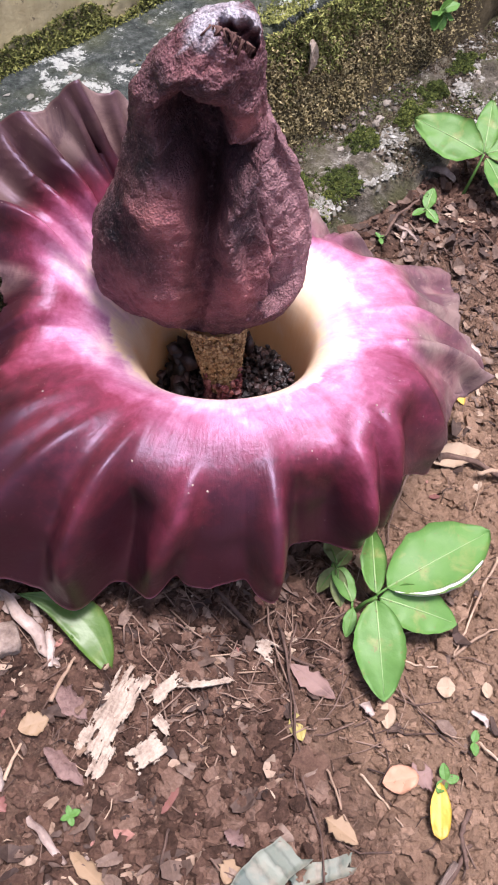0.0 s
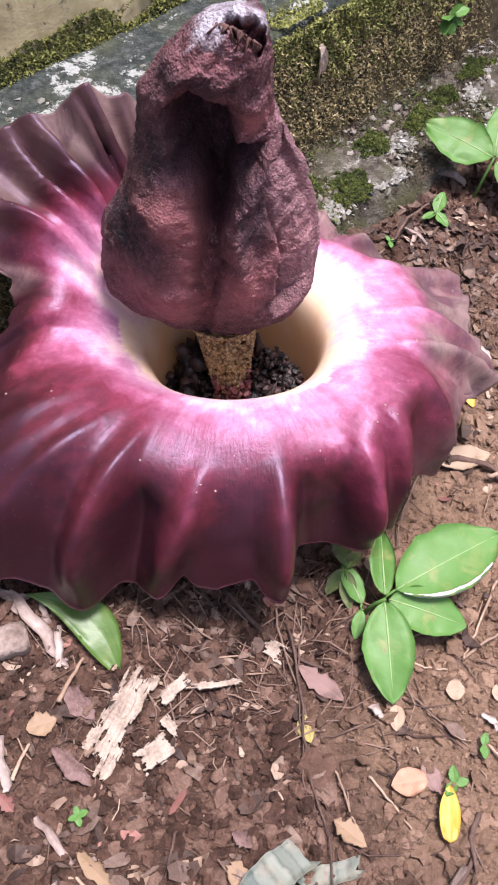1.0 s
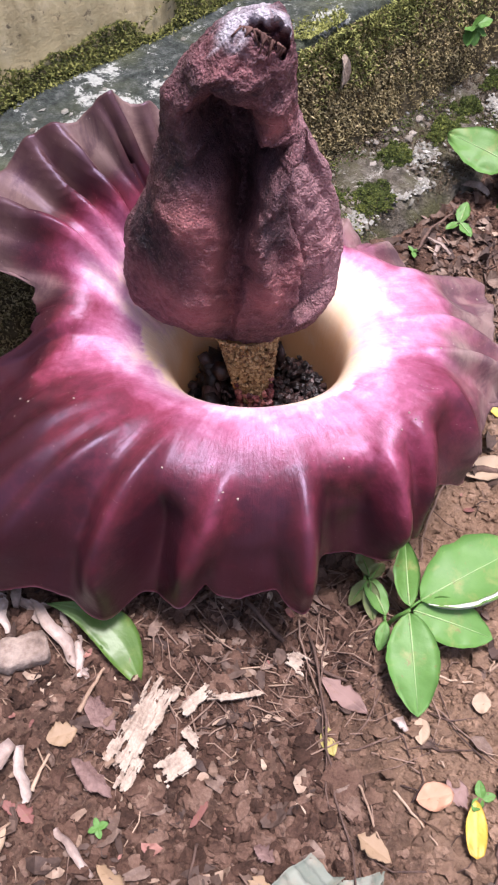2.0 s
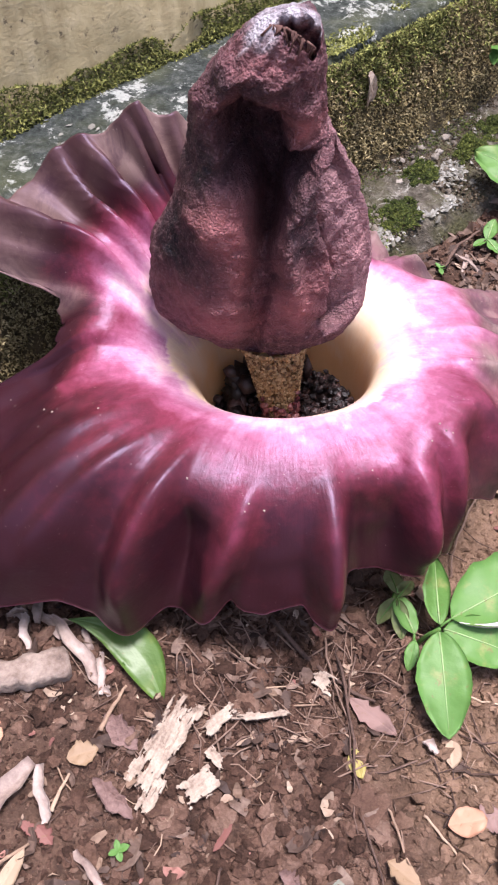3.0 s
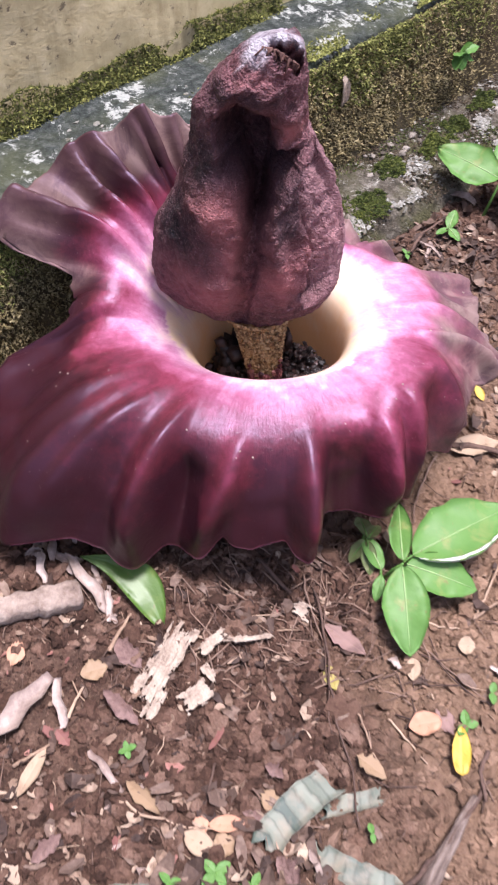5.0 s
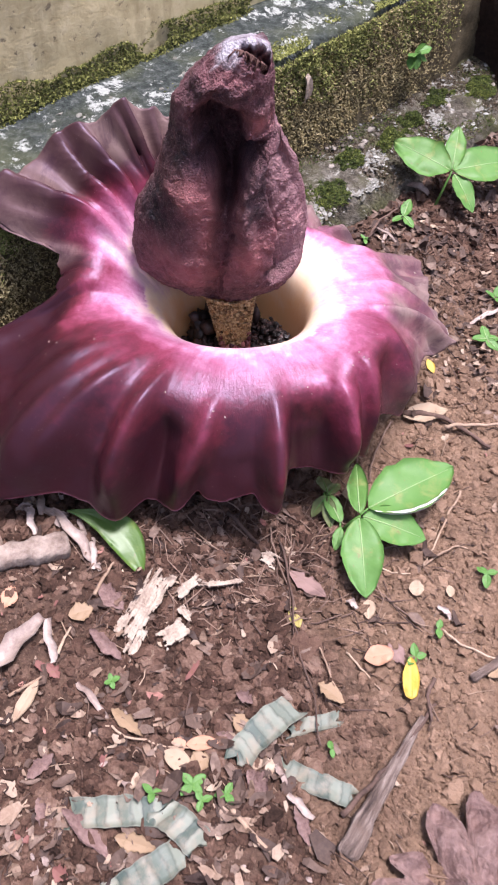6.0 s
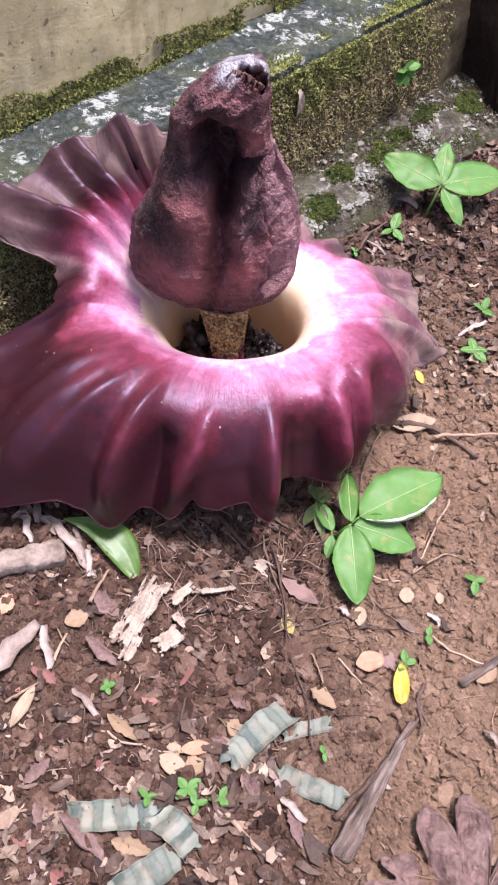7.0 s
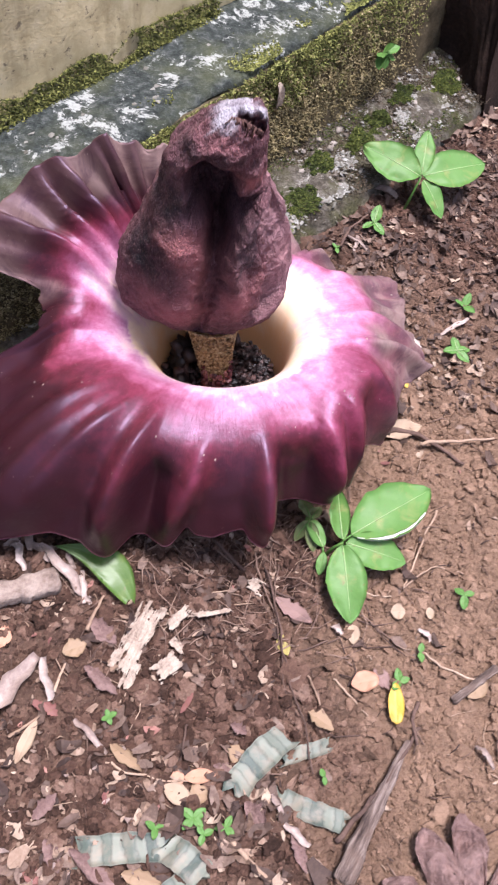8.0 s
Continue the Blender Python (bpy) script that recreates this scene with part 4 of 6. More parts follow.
        part("fibre", mesh_of("fibre", v, f, FIBRE), knob)


build_flower_core()


# ---- leaves, twigs and litter ----
def on_soil(x, y, dz=0.0):
    return Vector((x, y, soil_height(x, y) + dz))


def leaf_mesh(name, length, width, mat, droop=0.15, cup=0.12, peak=0.45, tip=1.0, wave=0.03, thick=0.0006, rows=16, seed=0.0, ragged=0.0, curve=0.0):
    """A leaf along +X with a folded midrib, a wavy edge and real thickness."""
    cols, top, vein = 9, [], []
    for i in range(rows):
        s = i / (rows - 1)
        w = width / 2 * (math.sin(math.pi * min(1, s ** (math.log(0.5) / math.log(peak)))) ** (0.75 if s < peak else tip)) + 0.0004
        for j in range(cols):
            q = -1 + 2 * j / (cols - 1)
            ww = w * (1 + ragged * fbm((s * 9 + seed, (q > 0) * 5.0, 1.0), 3)) if abs(q) > 0.4 else w
            y = q * ww + curve * length * 4 * s * (1 - s)
            z = -droop * length * s * s + cup * abs(q * ww) + wave * length * fbm((s * 3 + seed, q * 1.3, seed), 3) * abs(q) + 0.1 * width * abs(q) * fbm((s * 5, seed, q), 2)
            top.append(Vector((s * length, y, z)))
            side = math.exp(-(q / 0.14) ** 2)
            rib = 0.45 * max(0.0, math.cos((s * 9 - abs(q) * 1.6) * 2 * math.pi)) ** 10
            vein.append(max(side, rib))
    bottom = [p - Vector((0, 0, thick)) for p in top]
    n = len(top)
    faces = grid_faces(rows, cols) + [f[::-1] for f in grid_faces(rows, cols, False, n)]
    edge = [i * cols for i in range(rows)] + [(rows - 1) * cols + j for j in range(1, cols)] + [i * cols + cols - 1 for i in range(rows - 2, -1, -1)] + list(range(cols - 2, 0, -1))
    for a, b in zip(edge, edge[1:] + edge[:1]):
        faces.append((b, a, a + n, b + n))
    me = mesh_of(name, top + bottom, faces, mat)
    set_attr(me, "vein", vein + vein)
    return me


def aim(base, tip, roll=0.0):
    """The pose that sends +X from base to tip, with Z as upright as can be."""
    x = (Vector(tip) - Vector(base)).normalized()
    y = Vector((0, 0, 1)).cross(x).normalized()
    z = x.cross(y)
    m = Matrix((x, y, z)).transposed().to_4x4()
    return Matrix.Translation(base) @ m @ Matrix.Rotation(radians(roll), 4, "X")


def flat_leaf(name, a, b, width, mat, label, roll=0.0, ragged=0.0, droop=0.0, cup=0.1, peak=0.5, tip=0.8, category="leaf", group="", lift=0.0015, curve=0.0):
    """A loose leaf lying on the soil from a to b."""
    p, q = on_soil(a[0], a[1], a[2]), on_soil(b[0], b[1], b[2])
    me = leaf_mesh(name, (q - p).length, width, mat, droop, cup, peak, tip, 0.035, 0.0007, 16, a[0] * 40, ragged, curve)
    ob = part(name, me)
    pose_m = aim(p, q, roll)
    high = max(soil_height((pose_m @ v.co).x, (pose_m @ v.co).y) - (pose_m @ v.co).z for v in list(me.vertices)[:: 5])
    ob.matrix_world = Matrix.Translation((0, 0, max(0.0, high) + lift)) @ pose_m
    return tagged(ob, label, category, group)


def sprig(label, ground, node, leaves, mat, stem_r=0.0016, category="plant", group=""):
    """A small plant: a stem from the soil to a node and leaves (base, tip, width, droop, roll)."""
    base = on_soil(ground[0], ground[1], -0.004)
    root = thing("seedling", label, category, group, Matrix.Translation(base))
    top = on_soil(*node)
    mid = (base + top) / 2 + Vector((0.002, 0.002, 0.004))
    v, f = tube([Vector((0, 0, 0)), mid - base, top - base], [stem_r * 1.3, stem_r, stem_r * 0.8], 8)
    part("stem", mesh_of("stem", v, f, GREEN), root)
    for k, (a, b, w, droop, roll) in enumerate(leaves):
        p, q = on_soil(*a), on_soil(*b)
        lift = (q - p).length * droop * 0.8
        ob = part("leaf", leaf_mesh("leaf", (q - p).length * 1.03, w, mat, droop, 0.13, 0.46, 0.72, 0.04, 0.0006, 22, k * 3.1 + a[0] * 9, 0.06), root)
        ob.matrix_world = aim(p, q + Vector((0, 0, lift)), roll)
        if w > 0.012:
            span = (q - p).length * 1.03
            v, f = tube([(t * span, 0, 0.0003 - droop * span * t * t) for t in (0.01, 0.25, 0.5, 0.75, 0.93)], [0.0009, 0.0008, 0.0006, 0.0004, 0.0002], 6)
            part("midrib", mesh_of("midrib", v, f, GREEN if mat is OLIVE else PALE_RIB), ob)
        if (top - p).length > 0.012:
            v, f = tube([base - base + Vector((0, 0, 0.003)), p - base], [stem_r * 0.8, stem_r * 0.6], 6)
            part("petiole", mesh_of("petiole", v, f, GREEN), root)
    return root


big_seedling = sprig("broad-leaved light green seedling beside the purple flower", (0.112, -0.178), (0.131, -0.180, 0.042), [
    ((0.140, -0.173, 0.045), (0.240, -0.109, 0.048), 0.064, 0.10, 8),
    ((0.134, -0.180, 0.042), (0.204, -0.196, 0.026), 0.042, 0.18, 18),
    ((0.130, -0.184, 0.042), (0.136, -0.264, 0.016), 0.046, 0.20, 6),
    ((0.131, -0.176, 0.042), (0.127, -0.112, 0.050), 0.024, 0.10, -20),
    ((0.112, -0.172, 0.012), (0.096, -0.135, 0.018), 0.020, 0.15, 10),
    ((0.112, -0.180, 0.012), (0.106, -0.204, 0.008), 0.012, 0.15, 0)], GREEN, 0.0019, group="seedlings on the soil")
largest = next(ob for ob in big_seedling.children if ob.name.startswith("leaf"))


def edge_fold(leaf, length, width, droop, peak, tip):
    """The turned-up edge along one side of a leaf, its reflected light painted as pale colour."""
    verts = []
    for i in range(20):
        k = 0.03 + 0.74 * i / 19
        w = width / 2 * math.sin(math.pi * k ** (math.log(0.5) / math.log(peak))) ** (0.75 if k < peak else tip)
        lip = 0.0048 * math.sin(math.pi * (i + 0.6) / 20.2) ** 0.6 * (1 + 0.3 * fbm((k * 9, 2.0, 1.0), 2))
        for dy, dz in ((-0.0008, 0.0000), (lip * 0.55, lip * 0.62), (lip, lip * 0.30), (lip * 0.5, 0.0004)):
            verts.append((k * length, -w + dy, -droop * length * k * k + 0.13 * w + 0.0012 + dz))
    faces = grid_faces(20, 4, True) + [(3, 2, 1, 0), (76, 77, 78, 79)]
    me = mesh_of("leaf_fold", verts, faces, FOLD_GLINT)
    set_attr(me, "vein", [0.0] * len(verts))
    return part("leaf_fold", me, leaf, "turned-up edge of the largest leaf, its reflection painted pale")


edge_fold(largest, (on_soil(0.240, -0.109, 0.048) - on_soil(0.140, -0.173, 0.045)).length * 1.03, 0.064, 0.10, 0.46, 0.72)
sprig("broad-leaved light green seedling near the footing", (0.263, 0.392), (0.281, 0.404, 0.06), [
    ((0.280, 0.404, 0.060), (0.198, 0.444, 0.068), 0.056, 0.12, -26),
    ((0.281, 0.406, 0.061), (0.293, 0.470, 0.082), 0.030, 0.05, 0),
    ((0.283, 0.404, 0.060), (0.386, 0.444, 0.056), 0.060, 0.16, 24),
    ((0.284, 0.400, 0.056), (0.314, 0.360, 0.028), 0.032, 0.2, 0)], GREEN, 0.0018, group="seedlings on the soil")
sprig("tiny green seedling with rounded leaves by dry litter", (0.212, 0.345), (0.213, 0.348, 0.014), [
    ((0.213, 0.349, 0.014), (0.222, 0.374, 0.022), 0.016, 0.1, 0),
    ((0.213, 0.347, 0.014), (0.226, 0.330, 0.012), 0.014, 0.1, 0),
    ((0.212, 0.347, 0.014), (0.196, 0.340, 0.014), 0.010, 0.1, 0)], GREEN, 0.001, group="seedlings on the soil")


def tiny_seedling(x, y, size, count, turn, h=0.010):
    r = random.Random(int(x * 9000) + 7)
    leaves = []
    for k in range(count):
        a = turn + 2 * math.pi * k / count + r.uniform(-0.35, 0.35)
        s = size * r.uniform(0.75, 1.15)
        leaves.append(((x, y, h), (x + math.cos(a) * s, y + math.sin(a) * s, h + r.uniform(-0.003, 0.006)), s * 0.62, 0.1, r.uniform(-12, 12)))
    sprig("tiny bright green seedling sprouting from the soil", (x, y), (x, y, h), leaves, GREEN, 0.0008, group="seedlings on the soil")


for x, y, size, count, turn in ((0.318, 0.143, 0.022, 4, 0.4), (0.341, 0.229, 0.018, 3, 1.0), (0.273, -0.229, 0.013, 3, 0.2), (0.214, -0.298, 0.012, 2, 1.4),
                                (0.187, -0.331, 0.014, 3, 2.0), (-0.034, -0.474, 0.014, 4, 0.7), (-0.024, -0.490, 0.012, 3, 2.2), (-0.071, -0.484, 0.010, 3, 0.2),
                                (-0.002, -0.483, 0.011, 3, 1.1), (-0.125, -0.372, 0.009, 4, 0.6), (0.098, -0.433, 0.008, 2, 1.7), (0.154, 0.294, 0.010, 3, 0.5), (0.352, 0.645, 0.022, 4, 0.5)):
    tiny_seedling(x, y, size, count, turn)

ob = flat_leaf("green_leaf", (-0.193, -0.196, 0.012), (-0.104, -0.258, 0.006), 0.037, DEEP_GREEN, "glossy dark green leaf lying under the frilled spathe", 14, 0.0, 0.10, 0.10, 0.6, 0.8, curve=0.18)
flat_leaf("yellow_leaf", (0.182, -0.334, 0.004), (0.179, -0.379, 0.004), 0.0165, YELLOW, "bright yellow oval leaf fallen on the soil", 8, tip=0.32, lift=0.007)
flat_leaf("orange_leaf", (0.134, -0.335, 0.003), (0.164, -0.330, 0.004), 0.024, ORANGE, "dull orange oval leaf fallen on the soil", -6, tip=0.6, lift=0.006)
flat_leaf("brown_leaf", (0.160, -0.330, 0.002), (0.176, -0.323, 0.003), 0.026, MAUVE, "brown crumpled leaf beside the orange leaf", 10, 0.5)
flat_leaf("ochre_leaf", (0.058, -0.276, 0.004), (0.066, -0.302, 0.004), 0.014, OLIVE_YELLOW, "small olive-yellow leaf fallen on the soil", 5)
flat_leaf("yellow_leaf", (0.232, 0.090, 0.010), (0.240, 0.072, 0.006), 0.010, YELLOW, "small yellow leaf under the spathe's edge", 5)
for a, b, w, m, rg in (((0.186, -0.249, 0.004), (0.203, -0.249, 0.004), 0.018, TAN, 0.0), ((0.233, -0.240, 0.003), (0.232, -0.256, 0.003), 0.009, TAN, 0.0),
                       ((-0.044, -0.433, 0.004), (-0.012, -0.431, 0.004), 0.015, ORANGE, 0.0), ((-0.064, -0.441, 0.004), (-0.036, -0.459, 0.004), 0.020, TAN, 0.1),
                       ((-0.038, -0.453, 0.003), (-0.020, -0.445, 0.003), 0.020, OCHRE, 0.3), ((-0.058, -0.437, 0.003), (-0.044, -0.430, 0.003), 0.014, ORANGE, 0.3),
                       ((0.262, -0.346, 0.003), (0.286, -0.330, 0.003), 0.018, OCHRE, 0.1), ((-0.197, -0.378, 0.008), (-0.213, -0.424, 0.004), 0.014, TAN, 0.0),
                       ((0.217, 0.467, 0.010), (0.219, 0.438, 0.004), 0.011, OCHRE, 0.0), ((0.142, -0.263, 0.003), (0.141, -0.288, 0.003), 0.014, TAN, 0.2),
                       ((0.005, -0.418, 0.003), (0.014, -0.399, 0.003), 0.018, OCHRE, 0.3), ((0.121, -0.113, 0.006), (0.130, -0.134, 0.004), 0.018, OCHRE, 0.4),
                       ((-0.248, -0.296, 0.004), (-0.230, -0.297, 0.004), 0.022, ORANGE, 0.5), ((-0.178, -0.306, 0.004), (-0.153, -0.296, 0.004), 0.020, OCHRE, 0.4),
                       ((0.196, 0.001, 0.008), (0.254, 0.014, 0.008), 0.030, TAN, 0.2), ((0.055, -0.230, 0.004), (0.096, -0.262, 0.004), 0.018, MAUVE, 0.4)):
    flat_leaf("dry_leaf", a, b, w, m, "small dry curled leaf lying on the soil", random.uniform(-14, 14), rg, group="dry leaves on the soil")

for a, b, w, m, rg in [
    ((-0.191, -0.475, 0.005), (-0.170, -0.450, 0.005), 0.022, MAUVE, 0.30), ((-0.122, -0.398, 0.005), (-0.087, -0.427, 0.005), 0.020, OCHRE, 0.35), ((-0.153, -0.502, 0.005), (-0.103, -0.540, 0.005), 0.026, MAUVE, 0.25),
    ((-0.177, -0.493, 0.005), (-0.161, -0.523, 0.005), 0.022, MAUVE, 0.30), ((-0.102, -0.523, 0.005), (-0.062, -0.533, 0.005), 0.026, OCHRE, 0.30), ((0.003, -0.379, 0.005), (0.020, -0.390, 0.005), 0.018, MAUVE, 0.30),
    ((-0.015, -0.421, 0.005), (0.010, -0.426, 0.005), 0.018, MAUVE, 0.30), ((-0.153, -0.321, 0.005), (-0.115, -0.345, 0.005), 0.028, MAUVE, 0.30), ((-0.153, -0.266, 0.005), (-0.121, -0.293, 0.005), 0.030, MAUVE, 0.35),
    ((0.017, -0.458, 0.005), (0.038, -0.483, 0.005), 0.030, MAUVE, 0.30), ((0.063, -0.487, 0.005), (0.077, -0.524, 0.005), 0.020, MAUVE, 0.20), ((0.085, -0.366, 0.005), (0.112, -0.384, 0.005), 0.028, OCHRE, 0.30),
    ((-0.203, -0.358, 0.005), (-0.192, -0.367, 0.005), 0.014, RUST, 0.40), ((-0.192, -0.359, 0.005), (-0.178, -0.371, 0.005), 0.018, RUST, 0.40), ((-0.050, -0.367, 0.005), (-0.036, -0.347, 0.005), 0.010, RUST, 0.30),
    ((-0.195, -0.518, 0.005), (-0.179, -0.532, 0.005), 0.018, RUST, 0.40), ((-0.153, -0.553, 0.005), (-0.138, -0.562, 0.005), 0.020, RUST, 0.40),
]:
    flat_leaf("dead_leaf_piece", a, b, w * 0.6, DEAD if m is MAUVE else m, {MAUVE: "torn mauve-brown piece of dead leaf on the soil", OCHRE: "torn ochre-brown piece of dead leaf on the soil", RUST: "small rust-red dead leaf on the soil"}[m], random.uniform(-25, 25), rg * 2.2, random.uniform(-0.1, 0.15), random.uniform(-0.3, 0.6), 0.5, 0.9, group="dead leaf pieces on the soil", lift=0.002)
sprig("drooping olive seedling in the shade under the spathe", (0.098, -0.142), (0.097, -0.140, 0.020), [
    ((0.097, -0.138, 0.020), (0.091, -0.106, 0.018), 0.018, 0.2, 10), ((0.098, -0.141, 0.020), (0.110, -0.120, 0.022), 0.014, 0.2, -10),
    ((0.096, -0.142, 0.018), (0.080, -0.158, 0.008), 0.014, 0.3, 0), ((0.098, -0.143, 0.018), (0.100, -0.172, 0.008), 0.016, 0.3, 8)], OLIVE, 0.0011, group="seedlings on the soil")
def crumpled_leaf(cx, cy, radius, mat):
    """A broad dead leaf: one blade with a lobed, notched edge, folded and buckled, over a raised midrib."""
    root = thing("dead_leaf", "large crumpled mauve-brown dead leaf on the soil", "leaf", "", Matrix.Translation(on_soil(cx, cy)))
    rings, spokes, top = 34, 120, []
    for i in range(rings):
        k = (i + 0.15) / (rings - 1 + 0.15)
        for j in range(spokes):
            a = 2 * math.pi * j / spokes
            edge = radius * (1 + 0.16 * fbm((math.cos(a) * 1.6, math.sin(a) * 1.6, 2.0), 3) + 0.05 * fbm((math.cos(a) * 7, math.sin(a) * 7, 5.0), 3))
            for at, wide, deep in ((2.3, 0.16, 0.5), (1.25, 0.10, 0.6), (1.8, 0.06, 0.4), (3.3, 0.10, 0.45), (2.75, 0.05, 0.3), (4.6, 0.16, 0.4), (0.5, 0.08, 0.4)):
                d = (a - at + math.pi) % (2 * math.pi) - math.pi
                edge *= 1 - deep * math.exp(-abs(d / wide) ** 1.3)
            x, y = math.cos(a) * edge * k * 1.12, math.sin(a) * edge * k
            fold = 0.042 * (0.35 - abs(fbm((x * 17 + 1, y * 17, 3.0), 2))) + 0.018 * (0.3 - abs(fbm((x * 42, y * 42, 7.0), 2))) + 0.004 * fbm((x * 110, y * 110, 1.0), 2)
            top.append(Vector((x, y, 0.007 + fold + 0.010 * k ** 3 * (0.4 + fbm((math.cos(a) * 3, math.sin(a) * 3, 8.0), 2)) + soil_height(cx + x, cy + y) - soil_height(cx, cy))))
    n = len(top)
    verts = top + [v - Vector((0, 0, 0.0008)) for v in top]
    rim = [(rings - 1) * spokes + j for j in range(spokes)]
    faces = grid_faces(rings, spokes, True) + [f[::-1] for f in grid_faces(rings, spokes, True, n)] + [(b, a, a + n, b + n) for a, b in zip(rim, rim[1:] + rim[:1])]
    faces += [tuple(range(spokes))[::-1], tuple(range(n, n + spokes))]
    part("blade", mesh_of("blade", verts, faces, mat), root)
    ray = [top[i * spokes + 64] + Vector((0, 0, 0.0006)) for i in range(rings - 2, -1, -3)] + [top[i * spokes + 4] + Vector((0, 0, 0.0006)) for i in range(0, rings - 1, 3)]
    v, f = tube(ray, [0.0012] * len(ray), 6)
    part("midrib", mesh_of("midrib", v, f, mat), root)


crumpled_leaf(0.236, -0.578, 0.098, DEAD)


def strand(name, pts, r, mat, label, category="twig", group="", flat=1.0):
    """A twig through three or more points, with knots and a taper."""
    p = [on_soil(*q) for q in pts]
    path, rad = [], []
    for i in range(len(p) - 1):
        for k in range(6):
            t = k / 6
            a, b, c, d = p[max(i - 1, 0)], p[i], p[i + 1], p[min(i + 2, len(p) - 1)]
            q = 0.5 * ((2 * b) + (c - a) * t + (2 * a - 5 * b + 4 * c - d) * t * t + (3 * b - a - 3 * c + d) * t**3)
            path.append(q)
    path.append(p[-1])
    L = (p[-1] - p[0]).length
    for i, q in enumerate(path):
        s = i / (len(path) - 1)
        path[i] = q + Vector((fbm((s * 6, pts[0][0] * 50, 0), 3), fbm((s * 6, pts[0][1] * 50, 4), 3), abs(fbm((s * 6, 9, pts[0][0] * 30), 2)))) * L * 0.03
        rad.append(r * (1.1 - 0.5 * s) * (1 + 0.2 * fbm((s * 12, pts[0][1] * 70, 2), 2)))
    v, f = tube(path, rad, 8, 0.06)
    return tagged(part(name, mesh_of(name, v, f, mat)), label, category, group)


for pts, r, m in ((((0.045, -0.193, 0.006), (0.064, -0.317, 0.006), (0.090, -0.428, 0.004)), 0.0013, TWIG), (((0.030, -0.176, 0.007), (0.050, -0.240, 0.007), (0.072, -0.300, 0.005)), 0.0010, TWIG), (((0.060, -0.190, 0.006), (0.054, -0.250, 0.007), (0.063, -0.345, 0.004)), 0.0009, TWIG), (((-0.017, -0.164, 0.008), (0.034, -0.209, 0.006), (0.079, -0.231, 0.004)), 0.0022, TWIG),
                  (((0.105, -0.493, 0.006), (0.154, -0.447, 0.012), (0.209, -0.378, 0.006)), 0.0030, TWIG), (((0.196, 0.006, 0.008), (0.247, -0.002, 0.009), (0.301, -0.041, 0.004)), 0.0036, TWIG),
                  (((0.181, -0.006, 0.006), (0.161, -0.051, 0.008), (0.149, -0.099, 0.004)), 0.0013, TWIG), (((0.160, 0.295, 0.008), (0.173, 0.323, 0.016), (0.204, 0.359, 0.014)), 0.0020, TWIG),
                  (((-0.014, -0.391, 0.005), (0.022, -0.425, 0.006), (0.056, -0.429, 0.004)), 0.0011, TWIG), (((-0.043, -0.378, 0.006), (-0.046, -0.400, 0.008), (-0.049, -0.419, 0.003)), 0.0011, TWIG),
                  (((0.205, -0.355, 0.004), (0.196, -0.375, 0.008), (0.199, -0.40, 0.004)), 0.0024, TWIG), (((0.10, -0.21, 0.004), (0.15, -0.25, 0.005), (0.215, -0.31, 0.003)), 0.0011, TWIG)):
    strand("twig", pts, r, m, "thin dark brown twig lying on the soil", group="twigs on the soil")
for pts, r in ((((0.246, -0.014, 0.009), (0.289, -0.010, 0.010), (0.345, -0.003, 0.010)), 0.0024), (((0.257, -0.113, 0.006), (0.228, -0.171, 0.006), (0.205, -0.217, 0.004)), 0.0014),
               (((0.205, -0.217, 0.004), (0.243, -0.189, 0.006), (0.282, -0.194, 0.004)), 0.0014), (((0.158, -0.222, 0.004), (0.172, -0.226, 0.005), (0.190, -0.228, 0.004)), 0.0011),
               (((-0.154, -0.282, 0.008), (-0.145, -0.256, 0.009), (-0.138, -0.240, 0.006)), 0.0020), (((0.115, -0.327, 0.004), (0.138, -0.352, 0.004), (0.149, -0.370, 0.004)), 0.0012),
               (((0.220, -0.295, 0.004), (0.242, -0.316, 0.006), (0.283, -0.329, 0.004)), 0.0014), (((0.000, -0.490, 0.005), (0.020, -0.512, 0.006), (0.044, -0.533, 0.004)), 0.0030),
               (((-0.224, -0.395, 0.004), (-0.209, -0.386, 0.006), (-0.195, -0.374, 0.008)), 0.0018), (((-0.183, -0.348, 0.008), (-0.179, -0.334, 0.009), (-0.174, -0.316, 0.006)), 0.0018),
               (((-0.125, -0.419, 0.004), (-0.073, -0.434, 0.004), (-0.011, -0.437, 0.004)), 0.0013), (((0.079, -0.316, 0.004), (0.091, -0.335, 0.004), (0.108, -0.379, 0.004)), 0.0012)):
    strand("straw", pts, r, PALE_TWIG, "pale dry straw stem lying on the soil", group="straws on the soil")
strand("twig", ((-0.30, 0.02, 0.22), (-0.318, 0.055, 0.30), (-0.335, 0.09, 0.44)), 0.0016, TWIG, "thin dry twig leaning against the ledge")


